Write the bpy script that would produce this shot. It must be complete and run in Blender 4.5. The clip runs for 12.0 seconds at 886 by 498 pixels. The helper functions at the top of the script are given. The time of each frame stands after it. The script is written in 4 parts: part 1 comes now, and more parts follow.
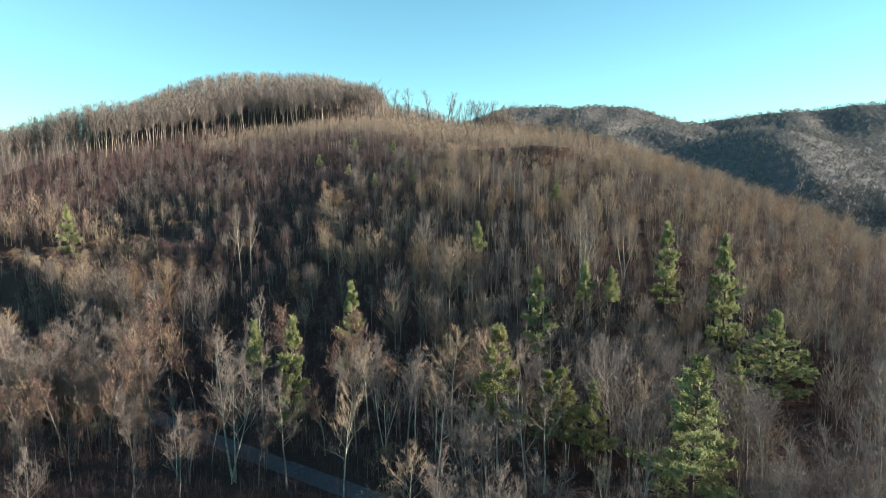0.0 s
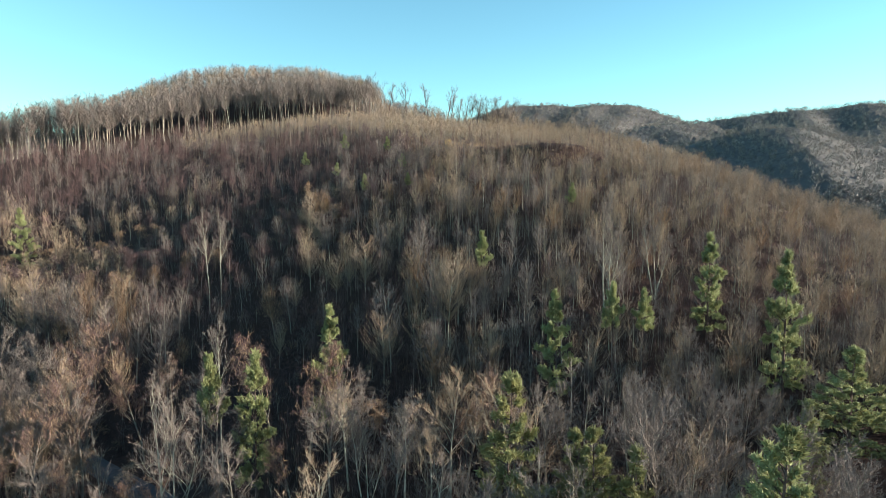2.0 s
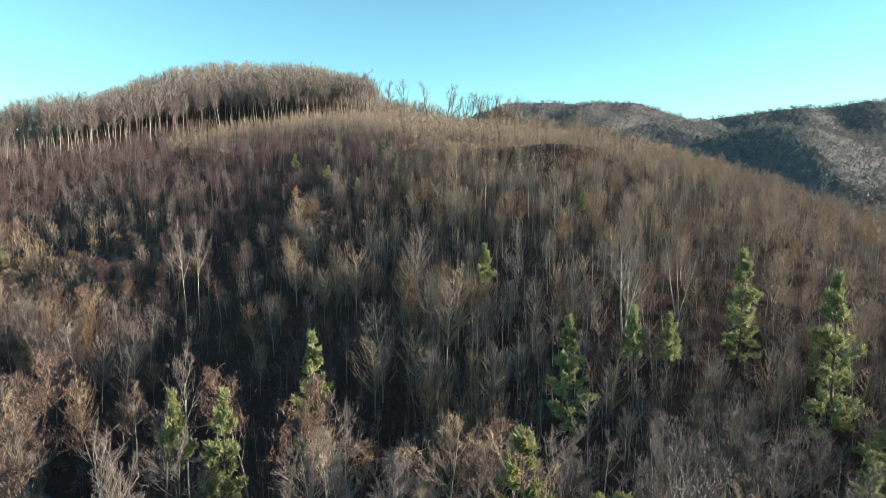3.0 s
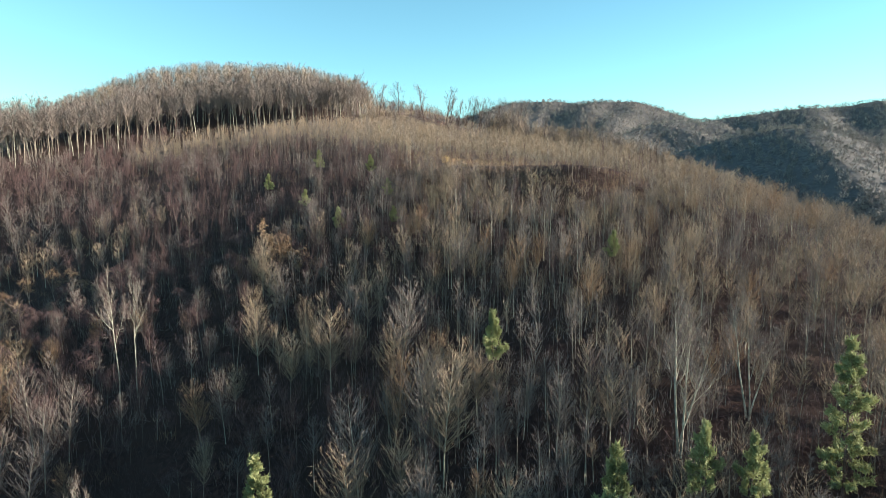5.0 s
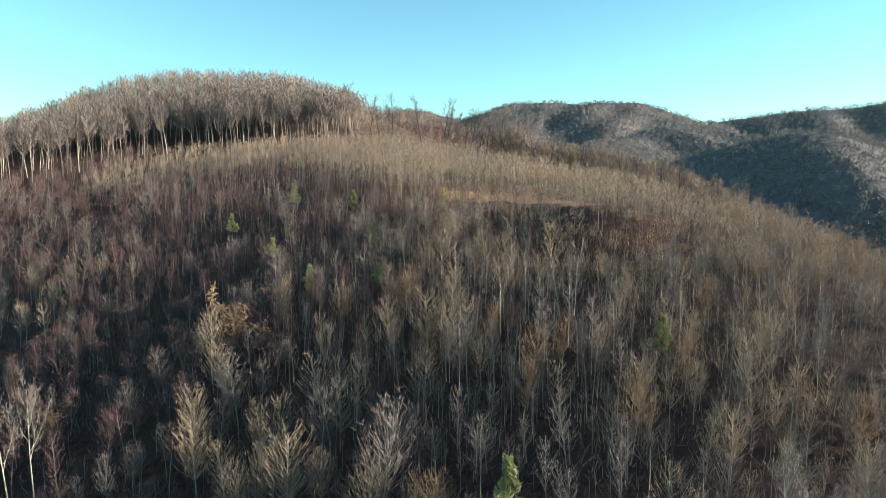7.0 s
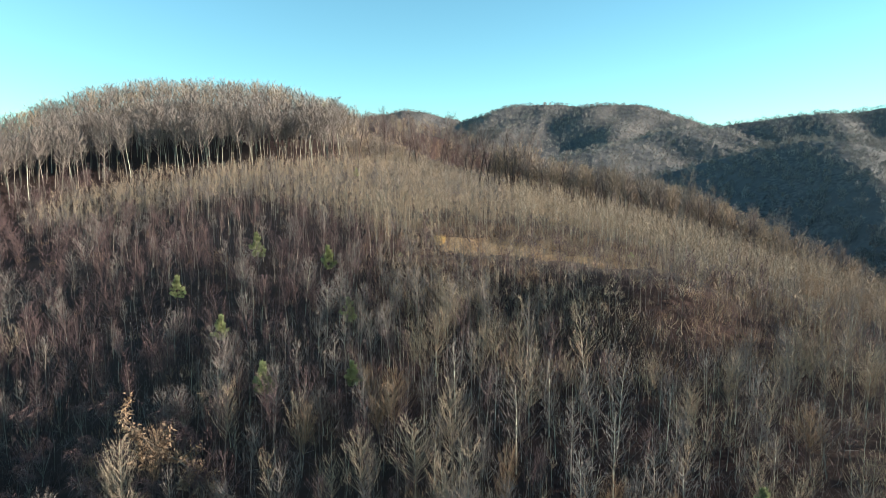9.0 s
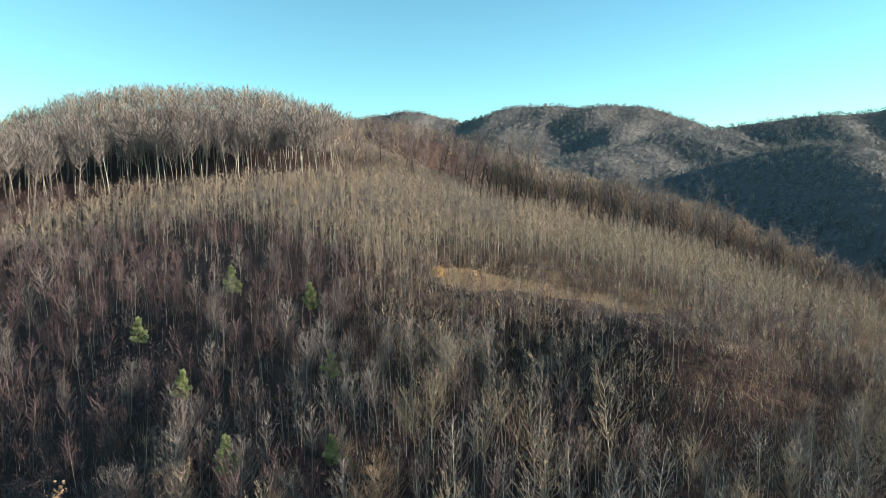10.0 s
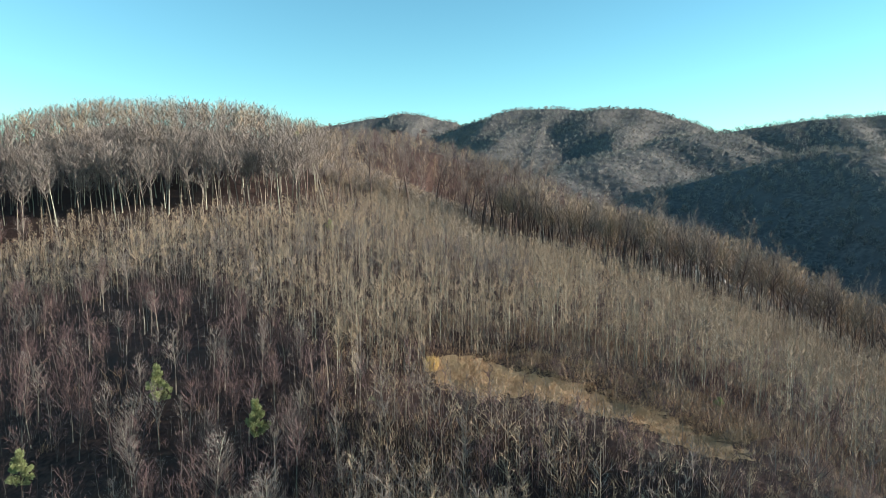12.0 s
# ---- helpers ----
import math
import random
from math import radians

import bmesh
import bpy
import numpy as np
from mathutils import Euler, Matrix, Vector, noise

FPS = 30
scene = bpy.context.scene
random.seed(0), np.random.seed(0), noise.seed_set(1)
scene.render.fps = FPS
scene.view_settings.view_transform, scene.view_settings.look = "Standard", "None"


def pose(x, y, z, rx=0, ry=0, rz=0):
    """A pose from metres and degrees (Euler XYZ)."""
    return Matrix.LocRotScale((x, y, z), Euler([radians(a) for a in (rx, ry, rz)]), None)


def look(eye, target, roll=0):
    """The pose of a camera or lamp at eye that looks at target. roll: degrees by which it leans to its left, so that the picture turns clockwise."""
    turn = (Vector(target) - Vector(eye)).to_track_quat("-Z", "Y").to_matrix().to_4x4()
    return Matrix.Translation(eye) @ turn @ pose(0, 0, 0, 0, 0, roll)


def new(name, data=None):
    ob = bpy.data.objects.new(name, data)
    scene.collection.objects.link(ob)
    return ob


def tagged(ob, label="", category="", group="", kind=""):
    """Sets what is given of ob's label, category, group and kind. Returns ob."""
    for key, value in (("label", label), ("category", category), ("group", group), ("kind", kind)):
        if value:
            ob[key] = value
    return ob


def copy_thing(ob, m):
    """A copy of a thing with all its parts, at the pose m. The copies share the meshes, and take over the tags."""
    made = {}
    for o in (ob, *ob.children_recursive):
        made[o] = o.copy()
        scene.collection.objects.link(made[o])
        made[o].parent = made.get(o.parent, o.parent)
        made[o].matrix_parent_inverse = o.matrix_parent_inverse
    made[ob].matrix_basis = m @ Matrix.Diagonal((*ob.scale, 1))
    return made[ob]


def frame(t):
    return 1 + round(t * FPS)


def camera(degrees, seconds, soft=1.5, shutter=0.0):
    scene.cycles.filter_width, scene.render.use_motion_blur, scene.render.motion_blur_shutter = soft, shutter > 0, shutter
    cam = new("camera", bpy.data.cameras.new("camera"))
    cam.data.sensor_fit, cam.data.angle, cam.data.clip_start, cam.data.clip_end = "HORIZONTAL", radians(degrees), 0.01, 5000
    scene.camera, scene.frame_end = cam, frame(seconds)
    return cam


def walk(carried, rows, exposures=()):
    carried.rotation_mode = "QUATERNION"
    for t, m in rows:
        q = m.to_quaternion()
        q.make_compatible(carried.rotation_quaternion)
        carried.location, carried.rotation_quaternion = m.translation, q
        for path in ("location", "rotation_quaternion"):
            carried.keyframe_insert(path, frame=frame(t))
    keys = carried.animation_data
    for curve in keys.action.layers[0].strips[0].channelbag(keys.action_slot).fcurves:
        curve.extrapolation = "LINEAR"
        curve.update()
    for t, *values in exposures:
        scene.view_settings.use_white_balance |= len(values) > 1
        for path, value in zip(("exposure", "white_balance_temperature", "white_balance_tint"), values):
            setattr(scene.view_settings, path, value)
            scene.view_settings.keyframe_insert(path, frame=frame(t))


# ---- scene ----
cam = camera(73.0, 12.0, soft=0.6)
EYE, TILT, LEAN, TURN = 0.0, -6.0, 0.0, 0.0
ROWS = [
    (0.0, 0.0, 0.0, 0.0, -0.0, -0.0, 0.0),
    (0.5, 0.06, 4.49, 0.52, 0.0, 0.013, -0.04),
    (1.0, 0.13, 9.93, 1.25, 0.0, 0.013, -0.07),
    (1.5, 0.24, 15.58, 2.08, 0.013, -0.025, -0.08),
    (2.0, 0.39, 21.86, 3.16, 0.0, -0.094, -0.11),
    (2.5, 0.55, 28.03, 4.5, 0.0, -0.202, -0.13),
    (3.0, 0.7, 34.63, 6.48, -0.0, -0.327, -0.12),
    (5.0, 1.13, 61.14, 16.88, -0.094, -0.586, -0.18),
    (5.5, 1.25, 67.6, 19.91, -0.12, -0.63, -0.16),
    (6.0, 1.4, 74.38, 23.12, -0.139, -0.668, -0.14),
    (6.5, 1.5, 80.86, 26.17, -0.164, -0.699, -0.12),
    (7.0, 1.67, 87.73, 29.37, -0.17, -0.705, -0.09),
    (9.0, 2.34, 114.77, 42.15, -0.239, -0.768, -0.08),
    (9.5, 2.55, 121.37, 45.08, -0.239, -0.768, -0.05),
    (10.0, 2.75, 128.26, 48.19, -0.264, -0.756, -0.01),
    (10.5, 2.93, 134.81, 51.18, -0.277, -0.768, 0.02),
    (11.0, 3.14, 141.69, 54.3, -0.29, -0.743, 0.05),
    (11.5, 3.31, 148.22, 57.29, -0.315, -0.749, 0.08),
    (12.0, 3.53, 155.06, 60.38, -0.309, -0.712, 0.18),
]
walk(cam, [(t, pose(0, 0, EYE, TILT, LEAN, TURN) @ pose(x, y, z, 90 + pitch, roll, yaw)) for t, x, y, z, yaw, pitch, roll in ROWS], [(0.0, 1.5, 6500, 10), (7.0, 1.52, 6500, 10), (12.0, 1.28, 6150, 6)])


# ---- world, sun ----
SUN_AZ, SUN_EL = 97.0, 14.0   # degrees: clockwise from +y, above the horizon
world = bpy.data.worlds.new("sky")
scene.world = world
world.use_nodes = True
wt = world.node_tree
sky = wt.nodes.new("ShaderNodeTexSky")
sky.sky_type = "NISHITA"
sky.sun_disc = False
sky.sun_elevation, sky.sun_rotation = radians(SUN_EL), radians(-SUN_AZ)
sky.altitude, sky.air_density, sky.dust_density, sky.ozone_density = 500.0, 1.0, 0.15, 1.0
tone = wt.nodes.new("ShaderNodeMix")
tone.data_type, tone.blend_type = "RGBA", "MULTIPLY"
tone.inputs[0].default_value = 1.0
tone.inputs[7].default_value = (0.59, 0.96, 0.95, 1)
wt.links.new(sky.outputs[0], tone.inputs[6])
wt.links.new(tone.outputs[2], wt.nodes["Background"].inputs[0])
wt.nodes["Background"].inputs[1].default_value = 0.1
sun = new("sun", bpy.data.lights.new("sun", "SUN"))
sun.data.energy, sun.data.angle, sun.data.color = 5.0, radians(0.5), (0.98, 0.93, 0.78)
az, el = radians(SUN_AZ), radians(SUN_EL)
sun.matrix_world = look((400 * math.sin(az) * math.cos(el), 400 * math.cos(az) * math.cos(el), 400 * math.sin(el)), (0, 0, 0))


# ---- materials ----
def material(name, dark, light, scale, rough=0.85, big=0.0, bump=0.0, translucent=0.0, tint=None):
    """Two-scale noise between a dark and a light tone, in metres; tint is a third tone spread in patches of size big."""
    m = bpy.data.materials.new(name)
    m.use_nodes = True
    t = m.node_tree
    n, link = t.nodes, t.links.new
    b = n["Principled BSDF"]
    b.inputs["Roughness"].default_value = rough
    b.inputs["Specular IOR Level"].default_value = 0.25
    co = n.new("ShaderNodeTexCoord")
    geo = n.new("ShaderNodeNewGeometry")
    fine = n.new("ShaderNodeTexNoise")
    fine.inputs["Scale"].default_value, fine.inputs["Detail"].default_value = scale, 5.0
    link(geo.outputs["Position"], fine.inputs["Vector"])
    ramp = n.new("ShaderNodeValToRGB")
    ramp.color_ramp.elements[0].color, ramp.color_ramp.elements[1].color = (*dark, 1), (*light, 1)
    ramp.color_ramp.elements[0].position, ramp.color_ramp.elements[1].position = 0.38, 0.62
    link(fine.outputs[0], ramp.inputs[0])
    out = ramp.outputs[0]
    if big:
        patch = n.new("ShaderNodeTexNoise")
        patch.inputs["Scale"].default_value, patch.inputs["Detail"].default_value = 1.0 / big, 3.0
        link(geo.outputs["Position"], patch.inputs["Vector"])
        edge = n.new("ShaderNodeMapRange")
        edge.inputs[1].default_value, edge.inputs[2].default_value = 0.4, 0.62
        link(patch.outputs[0], edge.inputs[0])
        mix = n.new("ShaderNodeMix")
        mix.data_type = "RGBA"
        link(edge.outputs[0], mix.inputs[0])
        link(out, mix.inputs[6])
        mix.inputs[7].default_value = (*(tint or light), 1)
        out = mix.outputs[2]
    link(out, b.inputs["Base Color"])
    if bump:
        bp = n.new("ShaderNodeBump")
        bp.inputs["Strength"].default_value, bp.inputs["Distance"].default_value = 0.7, bump
        link(fine.outputs[0], bp.inputs["Height"])
        link(bp.outputs[0], b.inputs["Normal"])
    if translucent:
        tr = n.new("ShaderNodeBsdfTranslucent")
        link(out, tr.inputs[0])
        mx = n.new("ShaderNodeMixShader")
        mx.inputs[0].default_value = translucent
        link(b.outputs[0], mx.inputs[1])
        link(tr.outputs[0], mx.inputs[2])
        link(mx.outputs[0], n["Material Output"].inputs[0])
    return m


M_LITTER = material("leaf_litter", (0.02943, 0.01379, 0.01184), (0.06758, 0.03349, 0.02627), 1.3, 0.95, 14.0, 0.25, tint=(0.04796, 0.02561, 0.02009))
M_BARK = material("grey_bark", (0.137, 0.105, 0.0862), (0.259, 0.209, 0.172), 2.0, 0.9)
M_PALE = material("pale_bark", (0.239, 0.209, 0.162), (0.419, 0.381, 0.304), 1.6, 0.85)
M_DARKBARK = material("dark_bark", (0.06714, 0.04078, 0.03626), (0.1395, 0.09101, 0.07972), 2.0, 0.95)
M_TAN = material("tan_twigs", (0.235, 0.158, 0.108), (0.384, 0.268, 0.183), 0.35, 0.85, 9.0, tint=(0.309, 0.225, 0.166))
M_GREY = material("grey_twigs", (0.142, 0.11, 0.0995), (0.238, 0.187, 0.167), 0.35, 0.85, 11.0, tint=(0.181, 0.138, 0.122))
# Dark tone, also used to put shade into the western stands.
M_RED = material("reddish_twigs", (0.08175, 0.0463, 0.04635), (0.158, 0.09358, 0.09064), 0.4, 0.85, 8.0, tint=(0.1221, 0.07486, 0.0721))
M_BROWN = material("brown_leaves", (0.1439, 0.08668, 0.05438), (0.3074, 0.1862, 0.1133), 0.8, 0.8, 7.0, translucent=0.2, tint=(0.2496, 0.1645, 0.1133))
M_NEEDLE = material("green_needles", (0.133, 0.138, 0.063), (0.275, 0.276, 0.126), 0.9, 0.6, 5.0, translucent=0.3, tint=(0.314, 0.313, 0.147))
M_YNEEDLE = material("yellow_green_needles", (0.171, 0.156, 0.063), (0.323, 0.294, 0.126), 0.9, 0.6, 5.0, translucent=0.35, tint=(0.237, 0.23, 0.105))
M_FAR = material("far_twigs", (0.13, 0.112, 0.107), (0.3, 0.253, 0.227), 0.11, 0.9, 60.0, tint=(0.186, 0.166, 0.155))
M_WOOD_SHADE = material("inner_wood_shade", (0.0672, 0.0586, 0.0586), (0.146, 0.123, 0.117), 0.3, 0.95, 45.0, 0.6, tint=(0.101, 0.0879, 0.0859))
M_GRASS = material("straw_grass", (0.312, 0.18, 0.0975), (0.528, 0.335, 0.196), 0.9, 0.9, 5.0, 0.1, tint=(0.396, 0.26, 0.153))
M_STRAW = material("orange_grass", (0.4, 0.24, 0.09), (0.62, 0.42, 0.19), 1.5, 0.9)
M_ROAD = material("worn_asphalt", (0.051, 0.0504, 0.0576), (0.096, 0.0938, 0.102), 1.5, 0.8, 6.0, 0.02, tint=(0.0701, 0.0696, 0.0765))

# ---- the lie of the land ----
HILL_STEP, HILL_WIDTH, VALLEY = 65.0, 58.0, -46.0
HILLS = [   # rises along the hillside, south to north, west to east
    (-0.2, -4.3, -5.7, 3.9, -13.3, 2.6, 7.2),
    (-1.2, 2.9, -6.8, -4.9, 8.8, -2.6, -2.9),
    (-4.0, -6.6, 11.7, 10.5, 24.8, 8.9, -3.2),
    (25.8, 10.4, 17.1, 13.3, 7.1, 3.1, -2.4),
    (24.5, -4.6, 18.8, 14.1, 18.1, 11.5, -6.4),
    (28.5, 20.7, 30.0, 6.1, 13.8, 17.4, -6.8),
    (36.5, 25.4, 29.0, 16.9, 4.0, 11.2, -6.9),
    (21.5, 10.8, 10.9, 11.9, 6.8, 7.1, -4.5),
    (10.8, 20.8, 18.7, 6.3, 3.9, 3.6, -0.9),
]
KNOLLS = [   # small knolls and hollows: x, y, rise
    (-48, 152, -4), (-57, 167, 3.7), (32, 137, 3.4), (58, 104, -4.0), (36, 95, -3.0), (-108, 160, -2.6), (-25, 140, -2.5), (-120, 0, -3.8), (0, 130, -1.1), (-150, 300, -2.1),
]
FAR_HILLS = [   # hills out of the view, and the western skyline: x, y, rise over the valley, half-width across, half-width along
    (-640, 880, 120, 240, 220), (1700, 1900, 300, 500, 400), (-1400, 1500, 190, 600, 500),
    (900, 500, 80, 260, 300), (-900, 200, 60, 300, 400), (700, -300, 60, 300, 300), (-400, -500, 60, 400, 250), (300, -700, 70, 500, 250),
]
RIDGES = [   # crest lines of the far ridges: steepness of the sides, then points x, y, z
    (0.42, [(6, 1680, 145), (76, 1660, 171), (143, 1640, 191), (202, 1620, 204), (259, 1600, 204), (335, 1580, 195), (408, 1560, 197), (466, 1540, 194), (523, 1520, 178), (572, 1500, 157), (668, 1450, 98)]),   # main hill
    (0.40, [(154, 960, 46), (217, 1010, 60), (282, 1060, 77), (363, 1120, 102), (470, 1180, 114), (532, 1190, 123), (589, 1190, 128), (659, 1180, 135), (709, 1170, 138), (767, 1160, 145), (942, 1150, 158)]),   # eastern ridge
    (0.40, [(173, 800, 7), (226, 790, 25), (276, 781, 37), (347, 769, 60), (384, 762, 67), (420, 755, 62), (480, 745, 50)]),   # nearer spur
    (0.45, [(-510, 2700, 252), (-321, 2700, 278), (-204, 2700, 299), (-145, 2700, 308), (-51, 2700, 296), (55, 2700, 273), (173, 2700, 234)]),   # farthest hill
    (0.42, [(-134, 600, 63), (-87, 610, 72), (-42, 620, 70), (6, 620, 62), (42, 610, 51), (80, 594, 36), (98, 582, 24)]),   # back of the near hill
]
ROAD = ((-260.0, 268.0), (180.0, -44.0))
ROAD_Z = -50.5


def road_distance(x, y):
    (x0, y0), (x1, y1) = ROAD
    dx, dy = x1 - x0, y1 - y0
    return ((x - x0) * dy - (y - y0) * dx) / math.hypot(dx, dy)


BENCH = [(0, 247), (8, 244.5), (16, 241), (25, 236), (32, 226), (36, 218)]   # the level strip of the clearing


def bench_distance(x, y):
    d = np.full(x.shape, 1e9)
    for (x0, y0), (x1, y1) in zip(BENCH, BENCH[1:]):
        u = np.clip(((x - x0) * (x1 - x0) + (y - y0) * (y1 - y0)) / ((x1 - x0) ** 2 + (y1 - y0) ** 2), 0, 1)
        d = np.minimum(d, np.hypot(x - x0 - u * (x1 - x0), y - y0 - u * (y1 - y0)))
    return d


def ridge_z(x, y, steep, line, k):
    """A ridge with a crest line, falling away on both sides in spurs and gullies."""
    best, high, run = np.full(x.shape, 1e9), np.zeros(x.shape), np.zeros(x.shape)
    gone = 0.0
    for (x0, y0, z0), (x1, y1, z1) in zip(line, line[1:]):
        u = np.clip(((x - x0) * (x1 - x0) + (y - y0) * (y1 - y0)) / ((x1 - x0) ** 2 + (y1 - y0) ** 2), 0, 1)
        d = np.hypot(x - x0 - u * (x1 - x0), y - y0 - u * (y1 - y0))
        long = math.hypot(x1 - x0, y1 - y0)
        near = d < best
        best, high, run = np.where(near, d, best), np.where(near, z0 + u * (z1 - z0), high), np.where(near, gone + u * long, run)
        gone += long
    spur = np.sin(run / 38 + 2.1 * k + 0.9 * np.sin(best / 70)) + 0.5 * np.sin(run / 17 + k + best / 60)
    return high - steep * (np.sqrt(best ** 2 + 30.0 ** 2) - 30.0) - 9.0 * (1 - np.exp(-best / 70)) * spur


def ground_z(x, y):
    x, y = np.asarray(x, float), np.asarray(y, float)
    z = np.full(x.shape, VALLEY)
    for j, row in enumerate(HILLS):
        for i, rise in enumerate(row):
            cx, cy = -195 + HILL_STEP * i, 70 + HILL_STEP * j
            z = z + rise * np.exp(-((x - cx) ** 2 + (y - cy) ** 2) / (2 * HILL_WIDTH ** 2))
    for cx, cy, rise in KNOLLS:
        z = z + rise * np.exp(-((x - cx) ** 2 + (y - cy) ** 2) / (2 * 24.0 ** 2))
    k = np.clip(1.35 - bench_distance(x, y) / 16.0, 0, 1)
    k = k * k * (3 - 2 * k)
    z = z * (1 - k) + (14.2 + 0.24 * np.maximum(y - 238.5, 0)) * k
    far = np.full(x.shape, 0.0)
    for cx, cy, rise, a, b in FAR_HILLS:
        far = far + np.exp(rise / 18 * np.exp(-((x - cx) / a) ** 2 / 2 - ((y - cy) / b) ** 2 / 2)) - 1
    far = 18 * np.log1p(far) * np.clip((np.hypot(x + 60, y - 330) - 150) / 170, 0, 1)
    wild = np.clip((np.hypot(x, y - 200) - 330) / 400, 0, 1)
    fold = (np.sin(x / 47 + 1.3 * np.sin(y / 83)) * np.sin(y / 61 + 1.1 * np.sin(x / 71)) * 13
            + np.sin(x / 21 + y / 33 + 2 * np.sin(y / 40)) * 4)
    dale = -26 * np.exp(-((x - 260) / 110) ** 2 / 2 - ((y - 560) / 150) ** 2 / 2)
    z = z + far + wild * fold + dale
    for k, (steep, line) in enumerate(RIDGES):
        z = np.logaddexp(z / 5.0, ridge_z(x, y, steep, line, k) / 5.0) * 5.0
    z = z + 0.18 * wild * fold
    near = 0.5 * np.sin(x / 5.3 + 1.7 * np.sin(y / 8.1)) * np.sin(y / 4.7 + 1.3 * np.sin(x / 9.0))
    z = z + near
    k = np.clip(1.7 - np.abs(road_distance(x, y)) / 7.0, 0, 1)
    k = k * k * (3 - 2 * k) * (np.hypot(x + 20, y - 100) < 260)
    return z * (1 - k) + ROAD_Z * k


def spaced(lo, hi, step, far, grow):
    a = list(np.arange(lo, hi + 0.1, step))
    for sign in (1, -1):
        s = step
        while abs(a[-1]) < far:
            s = min(s * grow, 26.0) if abs(a[-1]) < 1750 and sign > 0 else s * 1.3
            a.append(a[-1] + sign * s)
        a.reverse()
    return np.array(a)


def finer(a, lo, hi):
    return np.unique(np.concatenate([a[(a < lo) | (a > hi)], np.arange(lo, hi, 1.25)]))


def grid_mesh(name, gx, gy, lift=0.0):
    X, Y = np.meshgrid(gx, gy)
    co = np.stack([X, Y, ground_z(X, Y) + lift], -1).reshape(-1, 3)
    nx, ny = len(gx), len(gy)
    i = np.arange(nx * ny).reshape(ny, nx)
    quads = np.stack([i[:-1, :-1], i[:-1, 1:], i[1:, 1:], i[1:, :-1]], -1).reshape(-1, 4)
    return raw_mesh(name, co, quads)


def raw_mesh(name, co, faces, mats=None, smooth=True):
    me = bpy.data.meshes.new(name)
    n = faces.shape[1]
    me.vertices.add(len(co))
    me.vertices.foreach_set("co", np.ascontiguousarray(co, np.float32).ravel())
    me.loops.add(faces.size)
    me.loops.foreach_set("vertex_index", np.ascontiguousarray(faces, np.int32).ravel())
    me.polygons.add(len(faces))
    me.polygons.foreach_set("loop_start", np.arange(0, faces.size, n, dtype=np.int32))
    if mats is not None:
        me.polygons.foreach_set("material_index", np.ascontiguousarray(mats, np.int32))
    me.polygons.foreach_set("use_smooth", np.full(len(faces), smooth, bool))
    me.update(calc_edges=True)
    return me


ground_me = grid_mesh("ground", finer(spaced(-250, 460, 5.0, 4600, 1.14), -18, 64), finer(spaced(-40, 900, 5.0, 4600, 1.14), 200, 266))
ground_me.materials.append(M_LITTER)
ground = tagged(new("ground", ground_me), "brown leaf-littered forest floor over steep folded hills", "ground", kind="structure")


# ---- growing trees ----
class Plant:
    """Collects tubes and slivers as triangles."""
    def __init__(self, seed):
        self.r = np.random.RandomState(seed)
        self.v, self.f, self.m, self.n = [], [], [], 0

    def tube(self, path, radii, sides, mat):
        path = np.asarray(path, float)
        k = len(path)
        along = path[-1] - path[0]
        along = along / (np.linalg.norm(along) + 1e-9)
        a = np.cross(along, (0.3, 0.9, 0.31))
        a /= np.linalg.norm(a)
        b = np.cross(along, a)
        ang = np.arange(sides) * 2 * np.pi / sides
        ring = np.cos(ang)[:, None] * a + np.sin(ang)[:, None] * b
        v = (path[:, None, :] + np.asarray(radii)[:, None, None] * ring[None]).reshape(-1, 3)
        f = []
        for i in range(k - 1):
            for s in range(sides):
                p, q = i * sides + s, i * sides + (s + 1) % sides
                f += [(p, q, q + sides), (p, q + sides, p + sides)]
        self.add(v, np.array(f), mat)

    def add(self, v, f, mat):
        self.v.append(v)
        self.f.append(f + self.n)
        self.m.append(np.full(len(f), mat))
        self.n += len(v)

    def slivers(self, base, way, width, mat):
        """One long thin triangle for each twig."""
        k = len(base)
        side = np.cross(way, self.r.normal(size=(k, 3)))
        side /= np.linalg.norm(side, axis=1, keepdims=True) + 1e-9
        side *= np.asarray(width).reshape(-1, 1) / 2
        v = np.stack([base - side, base + side, base + way], 1).reshape(-1, 3)
        self.add(v, np.arange(3 * k).reshape(-1, 3), mat)

    def blades(self, base, way, width, mat):
        """Lance-shaped leaf sprays: two triangles each, folded a little."""
        k = len(base)
        side = np.cross(way, self.r.normal(size=(k, 3)))
        side /= np.linalg.norm(side, axis=1, keepdims=True) + 1e-9
        side *= np.asarray(width).reshape(-1, 1) / 2
        mid = base + way * 0.45
        v = np.stack([base, mid - side, base + way, mid + side], 1).reshape(-1, 3)
        i = np.arange(k) * 4
        self.add(v, np.concatenate([np.stack([i, i + 1, i + 2], 1), np.stack([i, i + 2, i + 3], 1)]), mat)

    def done(self):
        return np.concatenate(self.v), np.concatenate(self.f), np.concatenate(self.m)


def bent(r, p, way, length, k, wander, lift=0.0):
    """A path of k steps from p that wanders and bends upward."""
    pts = [np.array(p, float)]
    d = np.array(way, float)
    d /= np.linalg.norm(d)
    for _ in range(k):
        d = d + r.normal(size=3) * wander + np.array((0, 0, lift))
        d /= np.linalg.norm(d)
        pts.append(pts[-1] + d * length / k)
    return np.array(pts)


